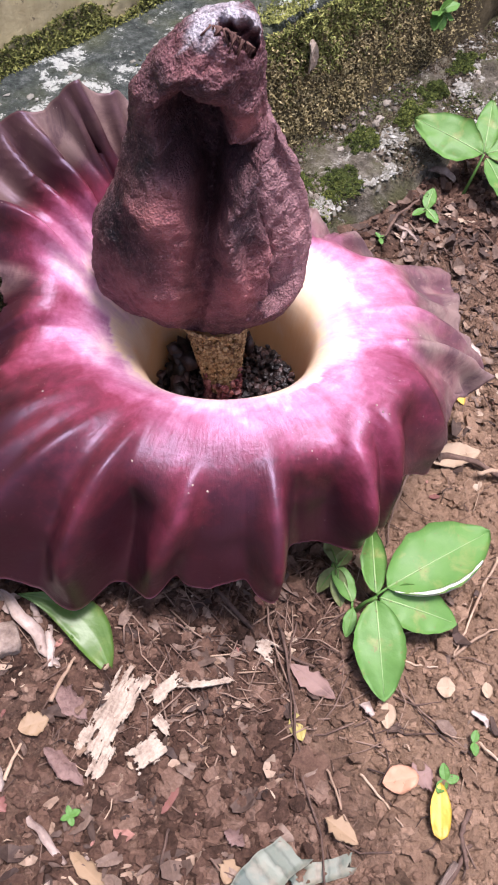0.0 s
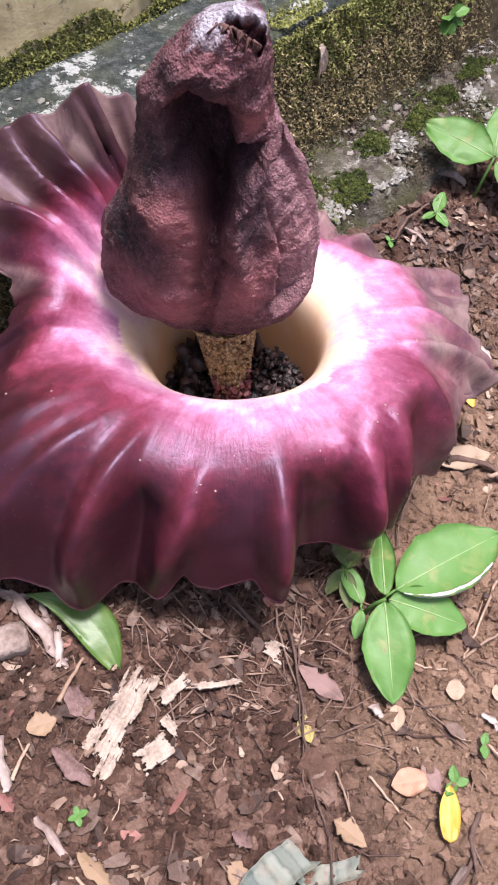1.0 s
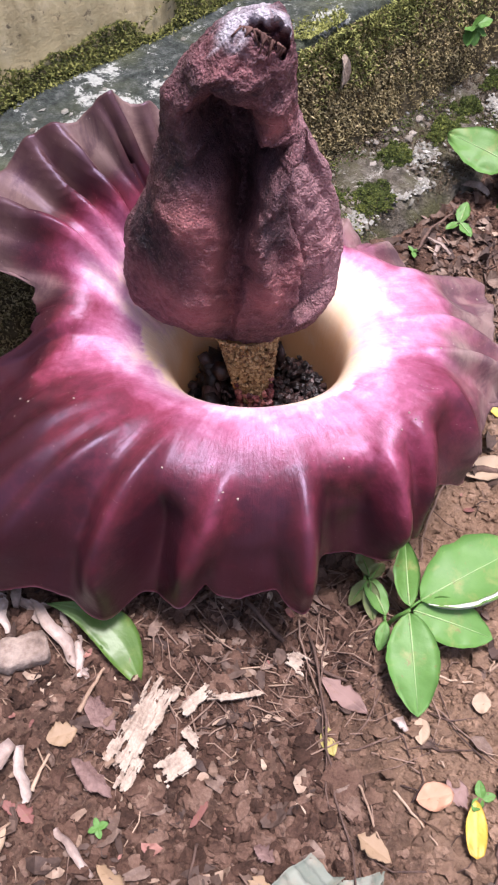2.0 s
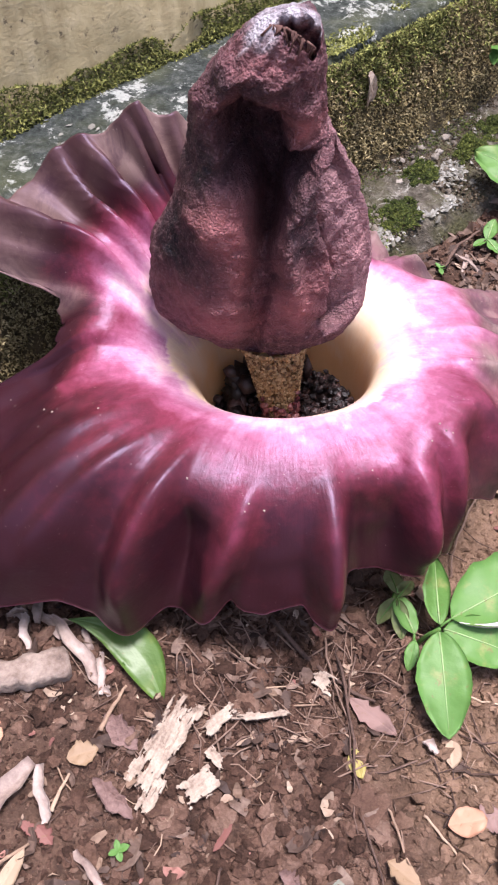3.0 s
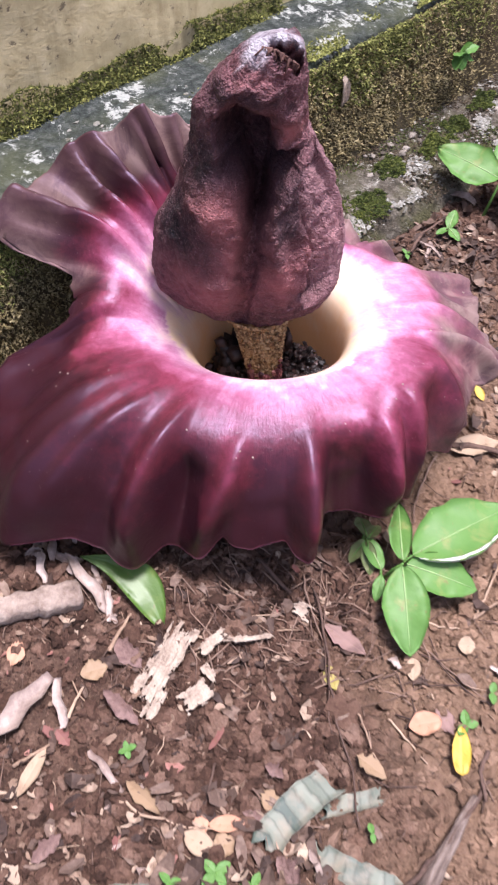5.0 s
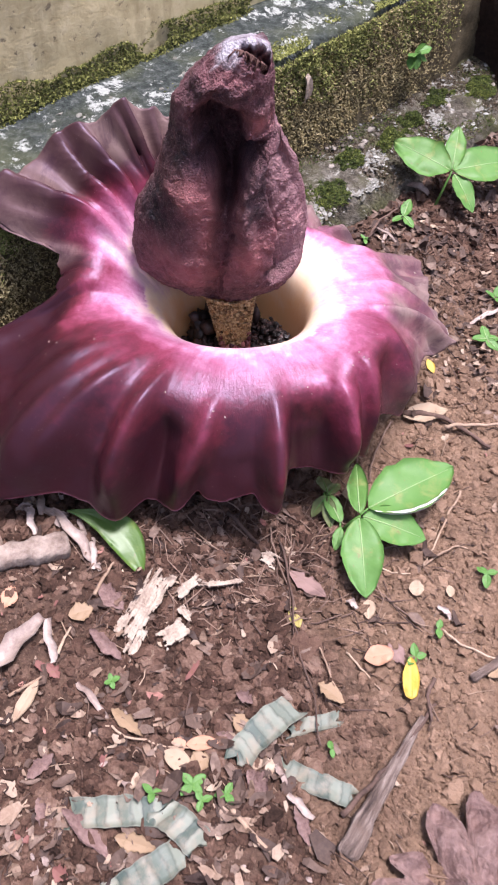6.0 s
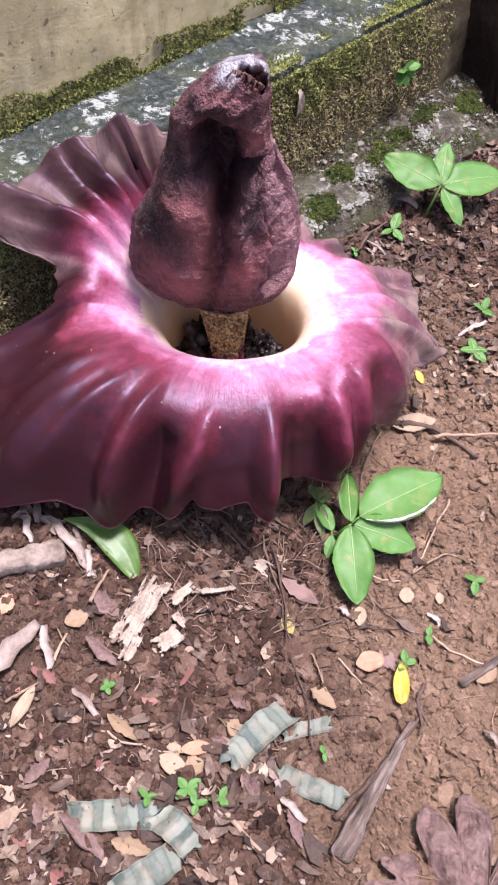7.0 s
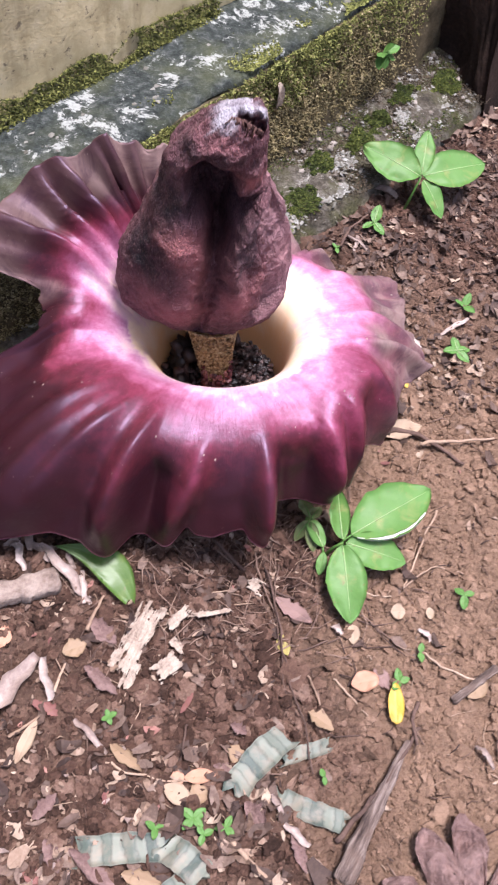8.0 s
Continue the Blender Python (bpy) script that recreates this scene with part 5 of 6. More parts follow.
def wood_piece(name, a, b, width, thick, mat, label, category, group="", ragged=0.3, seed=0.0, taper=0.0):
    """A split or broken piece of wood lying on the soil: a rounded, ragged slab."""
    p, q = on_soil(*a), on_soil(*b)
    L, rows, cols = (q - p).length, 40, 18
    verts = []
    for i in range(rows):
        s = i / (rows - 1)
        end = min(1.0, 14 * s + 0.7, 14 * (1 - s) + 0.7) * (1 - taper * s)
        off = ragged * width * 0.3 * fbm((s * 5, seed, 8.0), 3)
        for k in range(cols):
            t = 2 * math.pi * k / cols
            y, z = math.cos(t), math.sin(t)
            w = width / 2 * end * (1 + ragged * fbm((s * 9, seed + (3 if y > 0 else 0), 1.0), 4))
            y = math.copysign(abs(y) ** 0.6, y)
            z = math.copysign(abs(z) ** 0.7, z)
            nn = 1 + 0.16 * fbm((s * 2.5, y * 5 + seed, z * 5), 4)
            verts.append((s * L + 0.03 * L * ragged * fbm((y * 3, z * 3, seed), 2) * (1 if i in (0, rows - 1) else 0.3), off + y * w * nn, z * thick / 2 * end * nn))
    faces = grid_faces(rows, cols, True) + [tuple(range(cols))[::-1], tuple(range((rows - 1) * cols, rows * cols))]
    ob = part(name, mesh_of(name, verts, faces, mat))
    ob.matrix_world = aim(p, q, random.uniform(-4, 4))
    return tagged(ob, label, category, group)


wood_piece("log", (-0.300, -0.275, 0.010), (-0.187, -0.231, 0.012), 0.027, 0.024, GREY_BARK, "short grey weathered branch piece lying on the soil", "branch", ragged=0.24, seed=2.0)
wood_piece("branch_stub", (0.244, -0.352, 0.005), (0.300, -0.312, 0.008), 0.009, 0.008, DARK_BARK, "short grey-brown branch stub on the soil", "branch", ragged=0.2, seed=7.0)
def wood_chip(a, b, width, seed, name="wood_chip", mat=CHIP, label="splintered pale cream wood chip on the soil", category="wood chip", group="wood chips on the soil", rag=0.95):
    """A torn chip: a thin plate whose edge follows the grain, with ragged ends and lifted fibres."""
    p, q = on_soil(*a), on_soil(*b)
    L = (q - p).length
    nx, ny = max(10, int(L / 0.0010)), max(6, int(width / 0.0009))
    keep = {}
    for i in range(nx):
        for j in range(ny):
            x, y = (i + 0.5) / nx * 2 - 1, (j + 0.5) / ny * 2 - 1
            f = 1 - max(abs(x) ** 1.8, abs(y) ** 1.8) + rag * fbm((x * L * 22, y * width * 120, seed), 4) + 0.55 * fbm((x * L * 34, y * width * 40, seed + 4), 3)
            keep[i, j] = f > 0.24
    verts, faces, index = [], [], {}

    def corner(i, j, up):
        if (i, j, up) not in index:
            x, y = i / nx * L, (j / ny - 0.5) * width
            x, y = x + 0.0012 * fbm((x * 300, y * 300, 1), 2), y + 0.0008 * fbm((x * 300, y * 300, 5), 2)
            h = 0.0022 + 0.0012 * fbm((x * 40, y * 260, seed), 3) + 0.002 * fbm((x * 30, y * 30, seed + 9), 2)
            index[i, j, up] = len(verts)
            verts.append((x, y, h if up else h - 0.0018))
        return index[i, j, up]

    for (i, j), on in keep.items():
        if not on:
            continue
        faces.append((corner(i, j, 1), corner(i + 1, j, 1), corner(i + 1, j + 1, 1), corner(i, j + 1, 1)))
        faces.append((corner(i, j, 0), corner(i, j + 1, 0), corner(i + 1, j + 1, 0), corner(i + 1, j, 0)))
        for di, dj, c0, c1 in ((-1, 0, (0, 1), (0, 0)), (1, 0, (1, 0), (1, 1)), (0, -1, (0, 0), (1, 0)), (0, 1, (1, 1), (0, 1))):
            if not keep.get((i + di, j + dj)):
                u0, u1 = (i + c0[0], j + c0[1]), (i + c1[0], j + c1[1])
                faces.append((corner(*u0, 0), corner(*u1, 0), corner(*u1, 1), corner(*u0, 1)))
    if not faces:
        return
    ob = part(name, mesh_of(name, verts, faces, mat, False))
    ob.matrix_world = Matrix.Translation((0, 0, 0.004)) @ aim(p, q, 0)
    tagged(ob, label, category, group)


wood_piece("bark_slab", (0.108, -0.532, 0.006), (0.190, -0.395, 0.006), 0.024, 0.012, DARK_BARK, "tapering dark brown piece of fibrous bark on the soil", "bark", ragged=0.16, seed=5.3, taper=0.75)
for a, b, w, sd in (((-0.118, -0.322, 0.004), (-0.080, -0.250, 0.005), 0.030, 1.0), ((-0.111, -0.341, 0.003), (-0.099, -0.311, 0.003), 0.014, 2.0), ((-0.078, -0.331, 0.005), (-0.053, -0.311, 0.006), 0.022, 3.0),
                    ((-0.068, -0.274, 0.004), (-0.042, -0.252, 0.004), 0.016, 4.0), ((-0.062, -0.290, 0.004), (-0.048, -0.303, 0.004), 0.010, 5.0), ((-0.045, -0.262, 0.004), (0.009, -0.250, 0.004), 0.007, 6.0),
                    ((0.022, -0.214, 0.004), (0.042, -0.223, 0.004), 0.018, 7.0), ((-0.10, -0.29, 0.006), (-0.085, -0.255, 0.007), 0.014, 8.0)):
    wood_chip(a, b, w, sd)


def peel(a, b, width, bow, seed):
    """A strip of dried white peel, bowed up off the soil and curled along its edges."""
    p, q = on_soil(*a), on_soil(*b)
    L, rows, cols = (q - p).length, 16, 7
    top = []
    for i in range(rows):
        s = i / (rows - 1)
        w = width / 2 * (0.55 + 0.45 * math.sin(math.pi * s)) * (1 + 0.35 * fbm((s * 4, seed, 0), 3))
        for j in range(cols):
            t = -1 + 2 * j / (cols - 1)
            top.append(Vector((s * L, t * w + 0.12 * L * fbm((s * 2, seed, 3), 2), bow * math.sin(math.pi * s) + 0.5 * w * t * t + 0.002 * fbm((s * 6, t, seed), 2))))
    n = len(top)
    verts = top + [v - Vector((0, 0, 0.0014)) for v in top]
    faces = grid_faces(rows, cols) + [f[::-1] for f in grid_faces(rows, cols, False, n)]
    edge = [i * cols for i in range(rows)] + [(rows - 1) * cols + j for j in range(1, cols)] + [i * cols + cols - 1 for i in range(rows - 2, -1, -1)] + list(range(cols - 2, 0, -1))
    faces += [(y, x, x + n, y + n) for x, y in zip(edge, edge[1:] + edge[:1])]
    ob = part("dried_peel", mesh_of("dried_peel", verts, faces, WHITE_PEEL))
    ob.matrix_world = aim(p, q, random.uniform(-10, 10))
    tagged(ob, "curled whitish strip of dried stalk on the soil", "dry stalk", "dried stalks on the soil")


for k, (a, b, w, bow) in enumerate((((-0.262, -0.392, 0.006), (-0.199, -0.317, 0.012), 0.026, 0.006), ((-0.196, -0.316, 0.012), (-0.187, -0.357, 0.004), 0.012, 0.004), ((-0.160, -0.372, 0.005), (-0.124, -0.406, 0.004), 0.009, 0.008),
                                    ((-0.237, -0.189, 0.008), (-0.227, -0.220, 0.005), 0.010, 0.003), ((-0.210, -0.188, 0.010), (-0.155, -0.243, 0.004), 0.014, 0.006), ((-0.166, -0.218, 0.006), (-0.153, -0.248, 0.004), 0.008, 0.003),
                                    ((-0.224, -0.185, 0.008), (-0.199, -0.206, 0.008), 0.010, 0.004), ((0.045, -0.449, 0.004), (0.054, -0.471, 0.004), 0.008, 0.004), ((0.056, -0.479, 0.004), (0.081, -0.499, 0.004), 0.010, 0.004),
                                    ((0.217, -0.268, 0.004), (0.231, -0.279, 0.004), 0.008, 0.004), ((0.263, -0.398, 0.006), (0.274, -0.426, 0.006), 0.007, 0.004), ((0.186, 0.325, 0.012), (0.182, 0.290, 0.004), 0.008, 0.004),
                                    ((0.220, 0.430, 0.008), (0.254, 0.409, 0.008), 0.016, 0.006), ((0.245, 0.152, 0.008), (0.264, 0.136, 0.008), 0.010, 0.004), ((0.172, 0.318, 0.010), (0.200, 0.300, 0.006), 0.006, 0.004),
                                    ((-0.182, -0.196, 0.008), (-0.172, -0.214, 0.005), 0.008, 0.003), ((0.30, 0.17, 0.008), (0.345, 0.205, 0.010), 0.008, 0.004), ((0.118, -0.266, 0.004), (0.128, -0.278, 0.004), 0.010, 0.003))):
    peel(a, b, w * 0.8, bow, k * 2.3 + 0.5)
for k, (a, b, w, bow) in enumerate([
    ((-0.244, -0.170, 0.005), (-0.239, -0.198, 0.005), 0.009, 0.004), ((-0.227, -0.169, 0.005), (-0.222, -0.198, 0.005), 0.009, 0.004),
    ((-0.166, -0.212, 0.005), (-0.159, -0.249, 0.005), 0.008, 0.004), ((-0.212, -0.153, 0.005), (-0.205, -0.173, 0.005), 0.006, 0.004),
    ((-0.234, -0.186, 0.005), (-0.252, -0.191, 0.005), 0.006, 0.004), ((-0.194, -0.188, 0.005), (-0.208, -0.198, 0.005), 0.006, 0.004),
]):
    peel(a, b, w, bow, k * 1.9 + 60.5)


def palm_strip(a, b, width, seed):
    """A flat length of dried grey-green palm blade with cross pleats."""
    p, q = on_soil(*a), on_soil(*b)
    L, rows, cols = (q - p).length, 40, 6
    top, uv = [], []
    for i in range(rows):
        s = i / (rows - 1)
        w = width * 0.38 * (1 + 0.14 * fbm((s * 5, seed, 0), 3))
        for j in range(cols):
            t = -1 + 2 * j / (cols - 1)
            pleat = 0.0040 * abs(((s * L / 0.021 + 0.06 * t + seed) % 1.0) - 0.5)
            top.append(Vector((s * L + 0.004 * t * math.sin(seed) + (0.012 * fbm((t * 2.5, seed, s), 3) if i in (0, rows - 1) else 0), t * w + 0.05 * L * math.sin(s * 3 + seed), pleat + 0.004 * math.sin(math.pi * s) + 0.003 * fbm((s * 3, t, seed), 2))))
            uv.append((s * L / 0.0105 + 0.12 * t + 2 * seed, t))
    n = len(top)
    verts = top + [v - Vector((0, 0, 0.0012)) for v in top]
    faces = grid_faces(rows, cols) + [f[::-1] for f in grid_faces(rows, cols, False, n)]
    edge = [i * cols for i in range(rows)] + [(rows - 1) * cols + j for j in range(1, cols)] + [i * cols + cols - 1 for i in range(rows - 2, -1, -1)] + list(range(cols - 2, 0, -1))
    faces += [(y, x, x + n, y + n) for x, y in zip(edge, edge[1:] + edge[:1])]
    me = mesh_of("palm_strip", verts, faces, STRIP)
    layer = me.uv_layers.new(name="UVMap")
    for lp in me.loops:
        layer.data[lp.index].uv = uv[lp.vertex_index % n]
    ob = part("palm_strip", me)
    ob.matrix_world = aim(p, q, random.uniform(-5, 5))
    tagged(ob, "pleated grey-green strip of dried palm leaf on the soil", "dry palm leaf", "dried palm strips on the soil")


for k, (a, b, w) in enumerate((((0.007, -0.449, 0.005), (0.060, -0.391, 0.008), 0.040), ((0.058, -0.415, 0.004), (0.106, -0.395, 0.004), 0.020), ((0.050, -0.449, 0.005), (0.117, -0.478, 0.005), 0.030),
                               ((-0.146, -0.501, 0.005), (-0.056, -0.506, 0.006), 0.036), ((-0.064, -0.500, 0.007), (-0.022, -0.526, 0.006), 0.038), ((-0.102, -0.580, 0.005), (-0.042, -0.530, 0.006), 0.038))):
    palm_strip(a, b, w, k * 1.7 + 0.3)


# ---- uncountable small stuff ----
def clods(count, lo, hi, seed, mat, name, label, category, flat, zone, power=4.0):
    rnd = random.Random(seed)
    rows = []
    x0, x1, y0, y1 = zone
    while len(rows) < count:
        x, y = rnd.uniform(x0, x1), rnd.uniform(y0, y1)
        if x * N.x + y * N.y > FOOT_N - 0.015:
            continue
        if fbm((x * 7, y * 7, seed), 2) < rnd.uniform(-0.7, 0.5) or (hi > 0.005 and y < 0.05 and x > 0.08 and rnd.random() < 0.5):
            continue
        r = lo + (hi - lo) * rnd.random() ** power
        rows.append((on_soil(x, y, r * 0.08 * flat), r, flat))
    me = lump_mesh(name, mat, rows, False, 1 if hi < 0.005 else 2)
    tagged(part(name, me), label, category, kind="stuff")


def litter(count, seed, mat, name, label, lo, hi, zone, curl):
    """Scattered fragments of dead leaf, each a small bent, thick-edged flake."""
    rnd = random.Random(seed)
    verts, faces = [], []
    x0, x1, y0, y1 = zone
    made = 0
    while made < count:
        x, y = rnd.uniform(x0, x1), rnd.uniform(y0, y1)
        if x * N.x + y * N.y > FOOT_N - 0.01 or fbm((x * 6, y * 6, seed), 2) < rnd.uniform(-0.6, 0.4) or (y < 0.05 and x > 0.06 and rnd.random() < 0.85):
            continue
        made += 1
        L = lo + (hi - lo) * rnd.random() ** 2
        w = L * rnd.uniform(0.25, 0.7)
        m = Matrix.Translation(on_soil(x, y, 0.0025 + rnd.uniform(0, 0.003))) @ Euler((rnd.uniform(-0.4, 0.4), rnd.uniform(-0.4, 0.4), rnd.uniform(0, 6.3))).to_matrix().to_4x4()
        b = len(verts)
        up, bend = [], rnd.uniform(-curl, curl)
        for i in range(4):
            s = i / 3
            ww = w / 2 * (0.45, 1.0, 0.9, 0.4)[i]
            for t in (-1, 0, 1):
                up.append(Vector(((s - 0.5) * L * rnd.uniform(0.88, 1.15), t * ww * rnd.uniform(0.65, 1.25), bend * L * (s - 0.5) ** 2 * 4 + abs(t) * ww * rnd.uniform(-0.2, 0.5))))
        verts += [m @ p for p in up] + [m @ (p - Vector((0, 0, 0.0007))) for p in up]
        faces += grid_faces(4, 3, False, b) + [f[::-1] for f in grid_faces(4, 3, False, b + 12)]
        e = [0, 3, 6, 9, 10, 11, 8, 5, 2, 1]
        faces += [(b + q, b + p, b + p + 12, b + q + 12) for p, q in zip(e, e[1:] + e[:1])]
    tagged(part(name, mesh_of(name, verts, faces, mat, False)), label, "litter", kind="stuff")


def straws(count, seed, mat, name, label, zone, lo, hi, thick):
    rnd = random.Random(seed)
    parts = []
    x0, x1, y0, y1 = zone
    while len(parts) < count:
        x, y = rnd.uniform(x0, x1), rnd.uniform(y0, y1)
        if x * N.x + y * N.y > FOOT_N - 0.01:
            continue
        L, a = lo + (hi - lo) * rnd.random() ** 2, rnd.uniform(0, 6.3)
        d = Vector((math.cos(a), math.sin(a), 0)) * L
        k = Vector((-d.y, d.x, 0)) * rnd.uniform(-0.2, 0.2)
        pts = [on_soil(x, y, 0.002), on_soil(x + d.x / 2 + k.x, y + d.y / 2 + k.y, 0.003 + rnd.uniform(0, 0.004)), on_soil(x + d.x, y + d.y, 0.002)]
        r = thick * rnd.uniform(0.5, 1.3)
        parts.append(tube(pts, [r, r * 0.9, r * 0.5], 5))
    v, f = join(parts)
    tagged(part(name, mesh_of(name, v, f, mat)), label, "litter", kind="stuff")


NEAR = (-0.36, 0.42, -0.66, 0.10)
BACK = (0.05, 0.62, 0.0, 0.75)
clods(24000, 0.0011, 0.004, 10, CLOD, "soil_crumbs", "fine brown crumbs of dry soil", "soil crumbs", 0.8, NEAR)
clods(5600, 0.0022, 0.0085, 11, CLOD, "soil_clods", "loose brown soil crumbs and small clods", "soil clods", 0.75, NEAR, 2.2)
clods(12000, 0.0010, 0.0038, 14, CLOD, "soil_crumbs_back", "fine dark crumbs of soil near the footing", "soil crumbs", 0.8, BACK)
clods(4200, 0.0016, 0.0080, 12, CLOD, "soil_clods_back", "loose brown soil crumbs near the footing", "soil clods", 0.75, BACK, 2.6)
clods(520, 0.005, 0.014, 13, CLOD, "soil_lumps", "larger crumbling lumps of brown soil", "soil lumps", 0.55, NEAR)
litter(640, 21, LITTER, "leaf_litter", "scattered brown fragments of dead leaves", 0.006, 0.028, NEAR, 0.45)
litter(420, 23, BEIGE_LITTER, "beige_litter", "scattered beige fragments of dry leaves", 0.004, 0.018, NEAR, 0.4)
litter(90, 24, RED_LITTER, "red_litter", "scattered reddish fragments of dead leaves", 0.004, 0.018, NEAR, 0.4)
litter(700, 22, LITTER, "leaf_litter_back", "dark curled leaf litter by the footing", 0.008, 0.030, BACK, 0.5)
litter(420, 25, BEIGE_LITTER, "beige_litter_back", "pale dry leaf fragments by the footing", 0.005, 0.022, BACK, 0.5)
FORE = (-0.30, 0.13, -0.64, -0.40)
litter(260, 26, LITTER, "leaf_litter_fore", "mauve-brown dead leaf fragments in dense litter", 0.010, 0.034, FORE, 0.5)
litter(170, 27, BEIGE_LITTER, "beige_litter_fore", "pale beige leaf fragments in dense litter", 0.006, 0.024, FORE, 0.5)
litter(60, 28, WHITE_PEEL, "white_litter_fore", "small whitish chips of dried stalk in the litter", 0.005, 0.018, FORE, 0.3)
litter(420, 29, LITTER, "leaf_litter_bank", "dark curled leaf litter banked against the footing", 0.008, 0.026, (0.10, 0.42, 0.16, 0.62), 0.6)
straws(230, 31, PALE_TWIG, "straw_bits", "short pale straw bits on the soil", NEAR, 0.008, 0.045, 0.0007)
straws(420, 32, TWIG, "twig_bits", "fine dark rootlets and twig bits", NEAR, 0.012, 0.06, 0.0007)
straws(300, 33, TWIG, "twig_bits_back", "fine dark twig bits near the footing", BACK, 0.012, 0.06, 0.0009)
straws(260, 34, TWIG, "rootlets", "tangled rootlets in the flower's shade", (-0.17, 0.16, -0.30, -0.12), 0.02, 0.075, 0.0008)


def shard_mesh(name, mat, rows):
    """Many small ragged sprigs in one mesh: each a bent three-sided spike and a side leaflet."""
    rnd = random.Random(len(rows))
    verts, faces = [], []
    for c, rad, tall in rows:
        for k in range(2):
            b = len(verts)
            d = Vector((rnd.gauss(0, 1), rnd.gauss(0, 1), rnd.gauss(0.35, 0.8))).normalized()
            x = d.orthogonal().normalized()
            x = Matrix.Rotation(rnd.uniform(0, 6.3), 3, d) @ x
            y = d.cross(x)
            w, h = rad * rnd.uniform(0.45, 0.9), rad * tall * rnd.uniform(1.1, 2.3)
            verts += [c + x * w, c - x * w * 0.6 + y * w * 0.8, c - x * w * 0.6 - y * w * 0.8, c + d * h + x * w * rnd.uniform(-1, 1)]
            faces += [(b, b + 1, b + 3), (b + 1, b + 2, b + 3), (b + 2, b, b + 3)]
    return mesh_of(name, verts, faces, mat, False)


def tufts(name, label, mat, count, seed, spot, lo, hi, tall=1.0):
    """Moss: many small ragged sprigs over the places that spot(rnd) gives, as a point or None."""
    rnd = random.Random(seed)
    rows = []
    tries = 0
    while len(rows) < count and tries < count * 30:
        tries += 1
        p = spot(rnd)
        if p is not None:
            rows.append((p, rnd.uniform(lo, hi), rnd.uniform(0.8, 1.6) * tall))
    tagged(part(name, shard_mesh(name, mat, rows)), label, "moss", kind="stuff")


def riser_spot(green):
    def spot(rnd):
        u, z = rnd.uniform(-0.45, 0.95), rnd.uniform(0.09, LEDGE_Z - 0.004)
        h = (z - 0.09) / (LEDGE_Z - 0.09)
        f = fbm((u * 9, z * 9, 4.0), 3) * 0.5 + h - 0.74 - 0.7 * max(0, u - 0.40)
        if (f > rnd.uniform(-0.25, 0.25)) != green:
            return None
        if u > 0.5 and rnd.random() < (u - 0.5) * 4.5:
            return None
        return along(u, EDGE_N - 0.003 - rnd.uniform(0, 0.005) - 0.006 * max(0.0, fbm((u * 60, z * 35, 6.0), 3)), z)
    return spot


tufts("moss_on_riser", "bright green moss cushions on the step's face", MOSS, 20000, 41, riser_spot(True), 0.0007, 0.002, 1.1)
tufts("dry_moss_on_riser", "dry brown moss clinging to the step's face", DRY_MOSS, 32000, 42, riser_spot(False), 0.0007, 0.0019, 1.05)


def wall_foot_spot(rnd):
    u, k = rnd.uniform(-0.45, 0.75), abs(rnd.gauss(0, 1))
    h = 0.022 + 0.016 * fbm((u * 8, 0, 1), 3)
    z, n = LEDGE_Z + min(k, 1.6) * h, WALL_N - 0.004 - rnd.uniform(0, 0.010) * max(0, 1 - k)
    if fbm((u * 9, 2 + k * 0.5, 5), 4) < -0.42:
        return None
    return along(u, n, z)


tufts("moss_at_wall_foot", "olive green moss along the foot of the plaster wall", WALL_MOSS, 15000, 43, wall_foot_spot, 0.0007, 0.0019, 1.2)


def ledge_edge_spot(rnd):
    u, n = rnd.uniform(0.1, 0.95), EDGE_N + abs(rnd.gauss(0, 0.016))
    if fbm((u * 7, n * 7, 9), 3) < 0.02 - (0.15 if u > 0.42 else 0):
        return None
    return along(u, n, LEDGE_Z + 0.001)


tufts("moss_on_ledge", "green moss creeping over the ledge's edge", MOSS, 4200, 44, ledge_edge_spot, 0.0007, 0.002)


# moss cushions along the footing: place along the step, distance out, half length, half width
PADS = [(0.333, 0.166, 0.030, 0.022), (0.408, 0.199, 0.024, 0.017), (0.499, 0.190, 0.030, 0.016), (0.562, 0.202, 0.022, 0.014), (0.640, 0.215, 0.030, 0.016), (0.288, 0.196, 0.016, 0.012), (0.72, 0.19, 0.03, 0.02)]


def footing_spot(rnd):
    if rnd.random() < 0.8:
        u0, n0, ru, rn = rnd.choice(PADS)
        du, dn = rnd.uniform(-1.4, 1.4), rnd.uniform(-1.4, 1.4)
        high = 1 - math.hypot(du, dn) + 0.7 * fbm((du * 2 + u0 * 40, dn * 2, 1.5), 3)
        if high < 0.05:
            return None
        u, n, up = u0 + du * ru, n0 + dn * rn, 0.011 * min(1.0, high)
    else:
        u, n, up = rnd.uniform(0.12, 0.95), rnd.uniform(FOOT_N - 0.012, EDGE_N - 0.01), 0.0
        if fbm((u * 10, n * 14, 2.5), 3) < rnd.uniform(0.10, 0.26):
            return None
    return along(u, n, 0.074 + (n - FOOT_N) * 0.23 + 0.003 + up)


tufts("moss_on_footing", "patches of green moss on the footing", DEEP_MOSS, 17000, 45, footing_spot, 0.0006, 0.0017)


def footing_dirt_spot(rnd):
    u, n = rnd.uniform(0.12, 0.95), rnd.uniform(FOOT_N - 0.012, EDGE_N - 0.004)
    if fbm((u * 10, n * 16, 8.5), 4) < rnd.uniform(-0.35, 0.25) - 0.4 * (n - FOOT_N) / 0.11:
        return None
    return along(u, n, 0.074 + (n - FOOT_N) * 0.23 + 0.002)


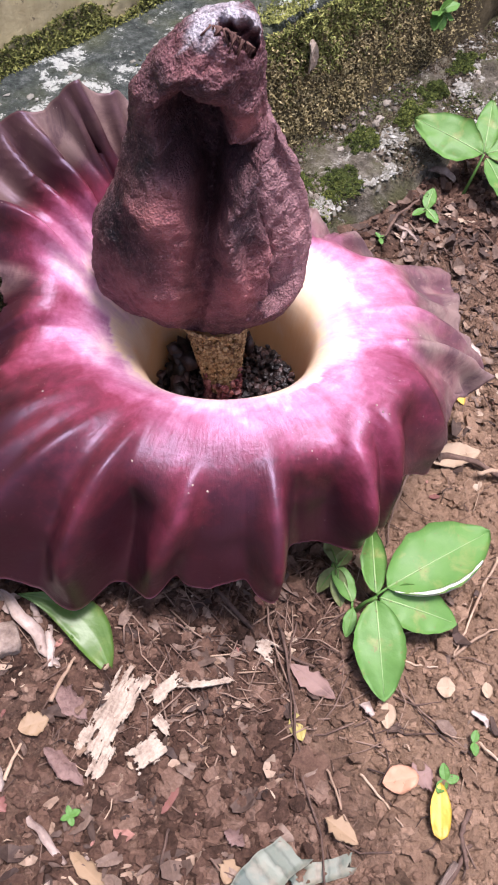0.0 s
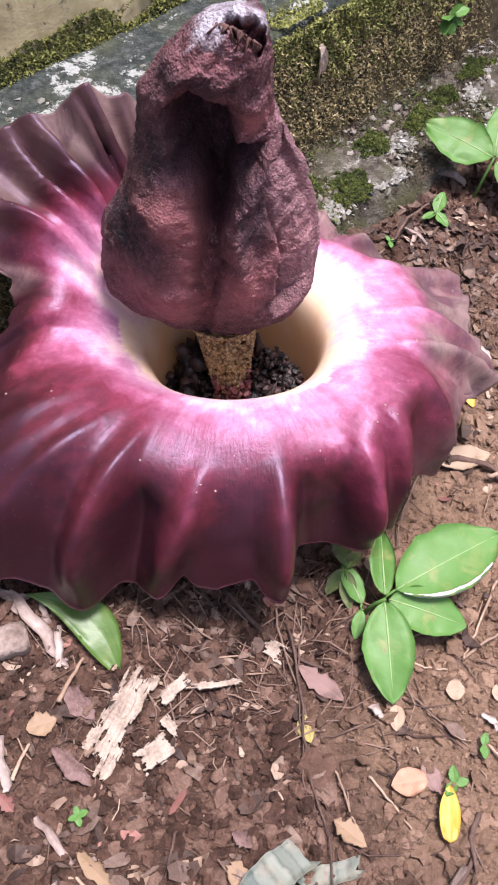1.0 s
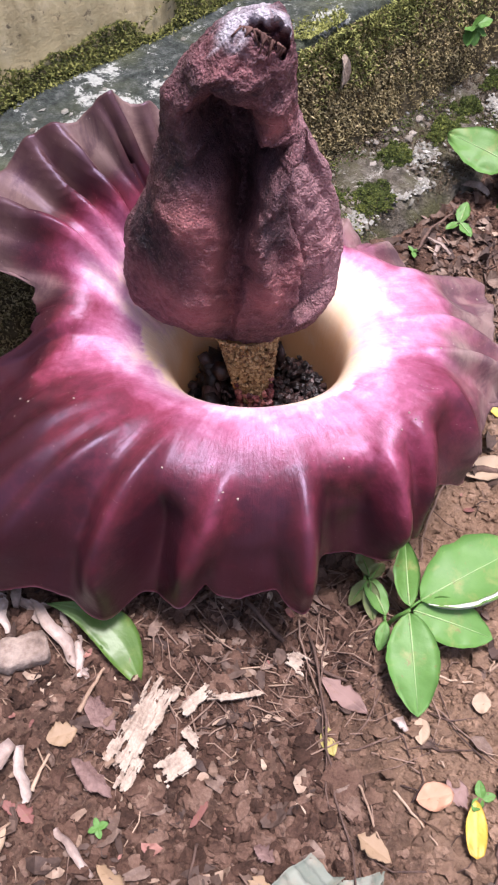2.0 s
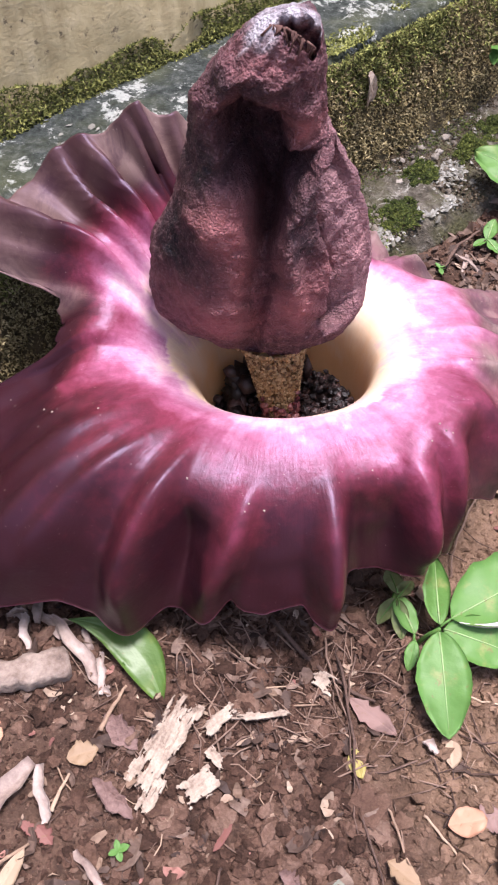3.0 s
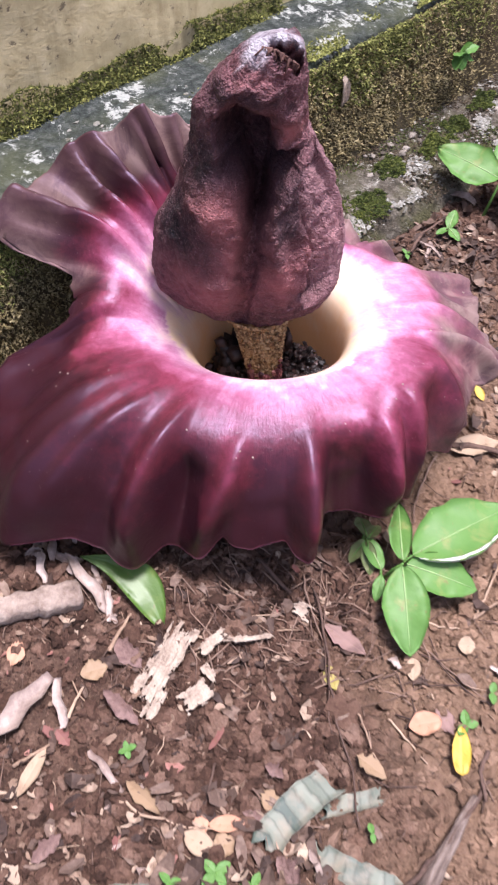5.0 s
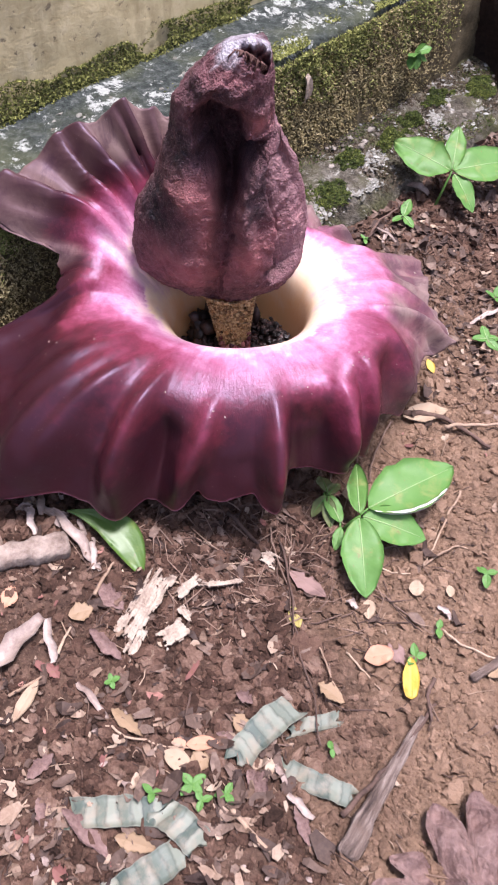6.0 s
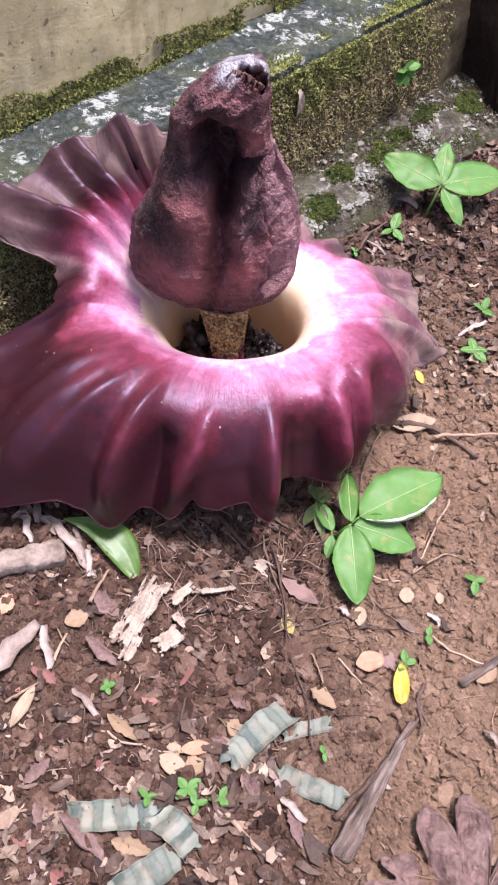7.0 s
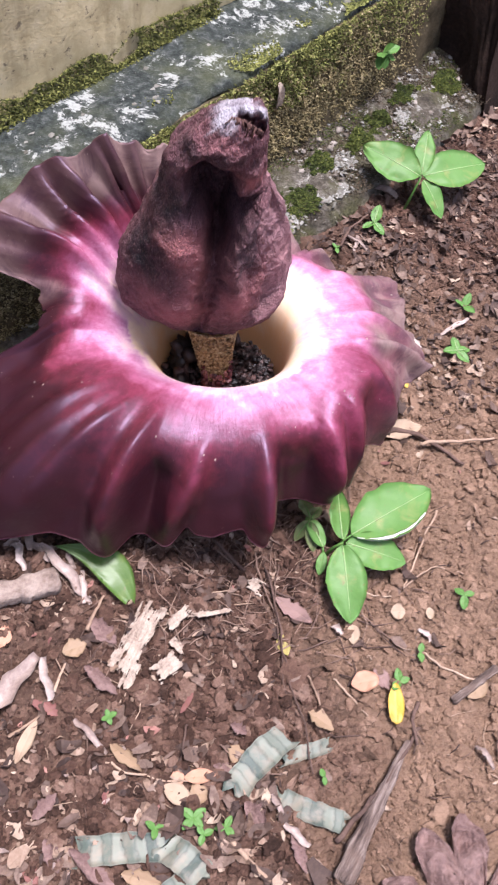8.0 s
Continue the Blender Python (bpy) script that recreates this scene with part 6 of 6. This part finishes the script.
tufts("dry_moss_on_footing", "dry brown moss and dirt crumbs on the footing", DARK_CRUST, 14000, 46, footing_dirt_spot, 0.0006, 0.0021, 0.7)


def flake_spot(rnd):
    if rnd.random() < 0.88:
        u, n = rnd.uniform(0.12, 0.95), rnd.uniform(FOOT_N, EDGE_N - 0.004)
        z = 0.074 + (n - FOOT_N) * 0.23 + 0.001
    else:
        u, n, z = rnd.uniform(-0.45, 0.9), rnd.uniform(EDGE_N + 0.01, WALL_N - 0.01), LEDGE_Z + 0.001
    if fbm((u * 11, n * 11, 7.5), 3) < rnd.uniform(-0.3, 0.1):
        return None
    return along(u, n, z)


def flakes(count, seed):
    rnd = random.Random(seed)
    rows = []
    for u0, n0, size in ((0.289, 0.158, 0.013), (0.368, 0.158, 0.014), (0.445, 0.182, 0.018), (0.664, 0.194, 0.018), (0.53, 0.165, 0.012), (0.60, 0.185, 0.012), (0.40, 0.150, 0.010)):
        for k in range(120):
            u, n = rnd.gauss(u0, size * 0.7), rnd.gauss(n0, size * 0.45)
            rows.append((along(u, n, 0.074 + (n - FOOT_N) * 0.23 + 0.002), rnd.uniform(0.0018, 0.0052), 0.12))
    while len(rows) < count:
        p = flake_spot(rnd)
        if p is not None:
            rows.append((p, 0.0012 + 0.0045 * rnd.random() ** 3, 0.4))
    tagged(part("lichen_flakes", lump_mesh("lichen_flakes", LICHEN, rows)), "pale lichen spots and grit on the concrete", "lichen", kind="stuff")


flakes(2300, 51)


def pebbles(count, seed):
    """Rounded stones set in the footing's top, on a few shared meshes."""
    rnd = random.Random(seed)
    shapes = [lump_mesh("pebble", PEBBLE, [((0, 0, 0), 1.0, 0.6)], True, 2) for k in range(5)]
    done = 0
    while done < count:
        u, n = rnd.choice((rnd.uniform(0.29, 0.46), rnd.uniform(0.26, 0.85))), rnd.uniform(0.150, EDGE_N - 0.008)
        if fbm((u * 13, n * 13, 3.5), 3) < rnd.uniform(-0.3, 0.15):
            continue
        r = rnd.uniform(0.0028, 0.0062)
        ob = part("pebble", shapes[done % 5], footing)
        ob.matrix_world = Matrix.Translation(along(u, n, 0.074 + (n - FOOT_N) * 0.23 + 0.002)) @ Matrix.Rotation(rnd.uniform(0, 6.3), 4, "Z") @ Matrix.Diagonal((r, r * rnd.uniform(0.7, 1.0), r, 1))
        done += 1


pebbles(130, 61)


def bark_flake(at, tall, wide):
    """A thin torn flake stuck upright on the step's face."""
    rnd, ring_pts = random.Random(5), []
    for k in range(14):
        a = 2 * math.pi * k / 14
        r = rnd.uniform(0.8, 1.15)
        ring_pts.append(at + U * math.cos(a) * wide * r + Vector((0, 0, 1)) * math.copysign(abs(math.sin(a)) ** 0.7, math.sin(a)) * tall * r - N * 0.003 * math.cos(2 * a))
    verts = ring_pts + [p - N * 0.002 for p in ring_pts]
    faces = [tuple(range(14)), tuple(range(14, 28))[::-1]] + [(k, k + 14, (k + 1) % 14 + 14, (k + 1) % 14) for k in range(14)]
    tagged(part("pale_flake", mesh_of("pale_flake", verts, faces, CHIP, False)), "small whitish bark flake stuck on the mossy step", "flake")


bark_flake(along(0.345, EDGE_N - 0.012, 0.215), 0.019, 0.0065)


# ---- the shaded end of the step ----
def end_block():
    """A dark block added past the step's end, standing for the deep shade there."""
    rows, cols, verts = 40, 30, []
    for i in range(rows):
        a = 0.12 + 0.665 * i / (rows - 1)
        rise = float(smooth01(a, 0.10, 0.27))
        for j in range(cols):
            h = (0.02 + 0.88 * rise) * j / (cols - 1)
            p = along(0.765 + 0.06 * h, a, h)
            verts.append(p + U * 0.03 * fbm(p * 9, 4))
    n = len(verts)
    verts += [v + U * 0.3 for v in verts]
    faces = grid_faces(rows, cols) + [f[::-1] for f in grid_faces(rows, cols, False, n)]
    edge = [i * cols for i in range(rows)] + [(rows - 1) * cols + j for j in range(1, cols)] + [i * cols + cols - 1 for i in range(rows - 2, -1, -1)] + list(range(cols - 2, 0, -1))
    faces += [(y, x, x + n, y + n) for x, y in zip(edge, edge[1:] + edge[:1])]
    tagged(part("earth_bank", mesh_of("earth_bank", verts, faces, DEEP_SHADE)), "added dark block standing for deep shade past the step's end", "bank", kind="structure")


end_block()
plant_at = along(0.581, EDGE_N - 0.006, 0.172)
weed = thing("wall_weed", "small light green weed rooted in the mossy step", "plant", "seedlings on the soil", Matrix.Translation(plant_at))
v, f = tube([Vector((0, 0, 0)), -N * 0.012 + Vector((0, 0, 0.012))], [0.0012, 0.0008], 6)
part("stem", mesh_of("stem", v, f, GREEN), weed)
for k in range(6):
    a = k * 1.05 + 0.4
    d = U * math.cos(a) * 0.028 + Vector((0, 0, 1)) * math.sin(a) * 0.020 - N * 0.012
    ob = part("leaf", leaf_mesh("leaf", d.length, 0.016, GREEN, 0.15, 0.12, 0.5, 0.8, 0.05, 0.0005, 10, k * 1.3), weed)
    ob.matrix_world = aim(plant_at - N * 0.012 + Vector((0, 0, 0.012)), plant_at - N * 0.012 + Vector((0, 0, 0.012)) + d, 20)
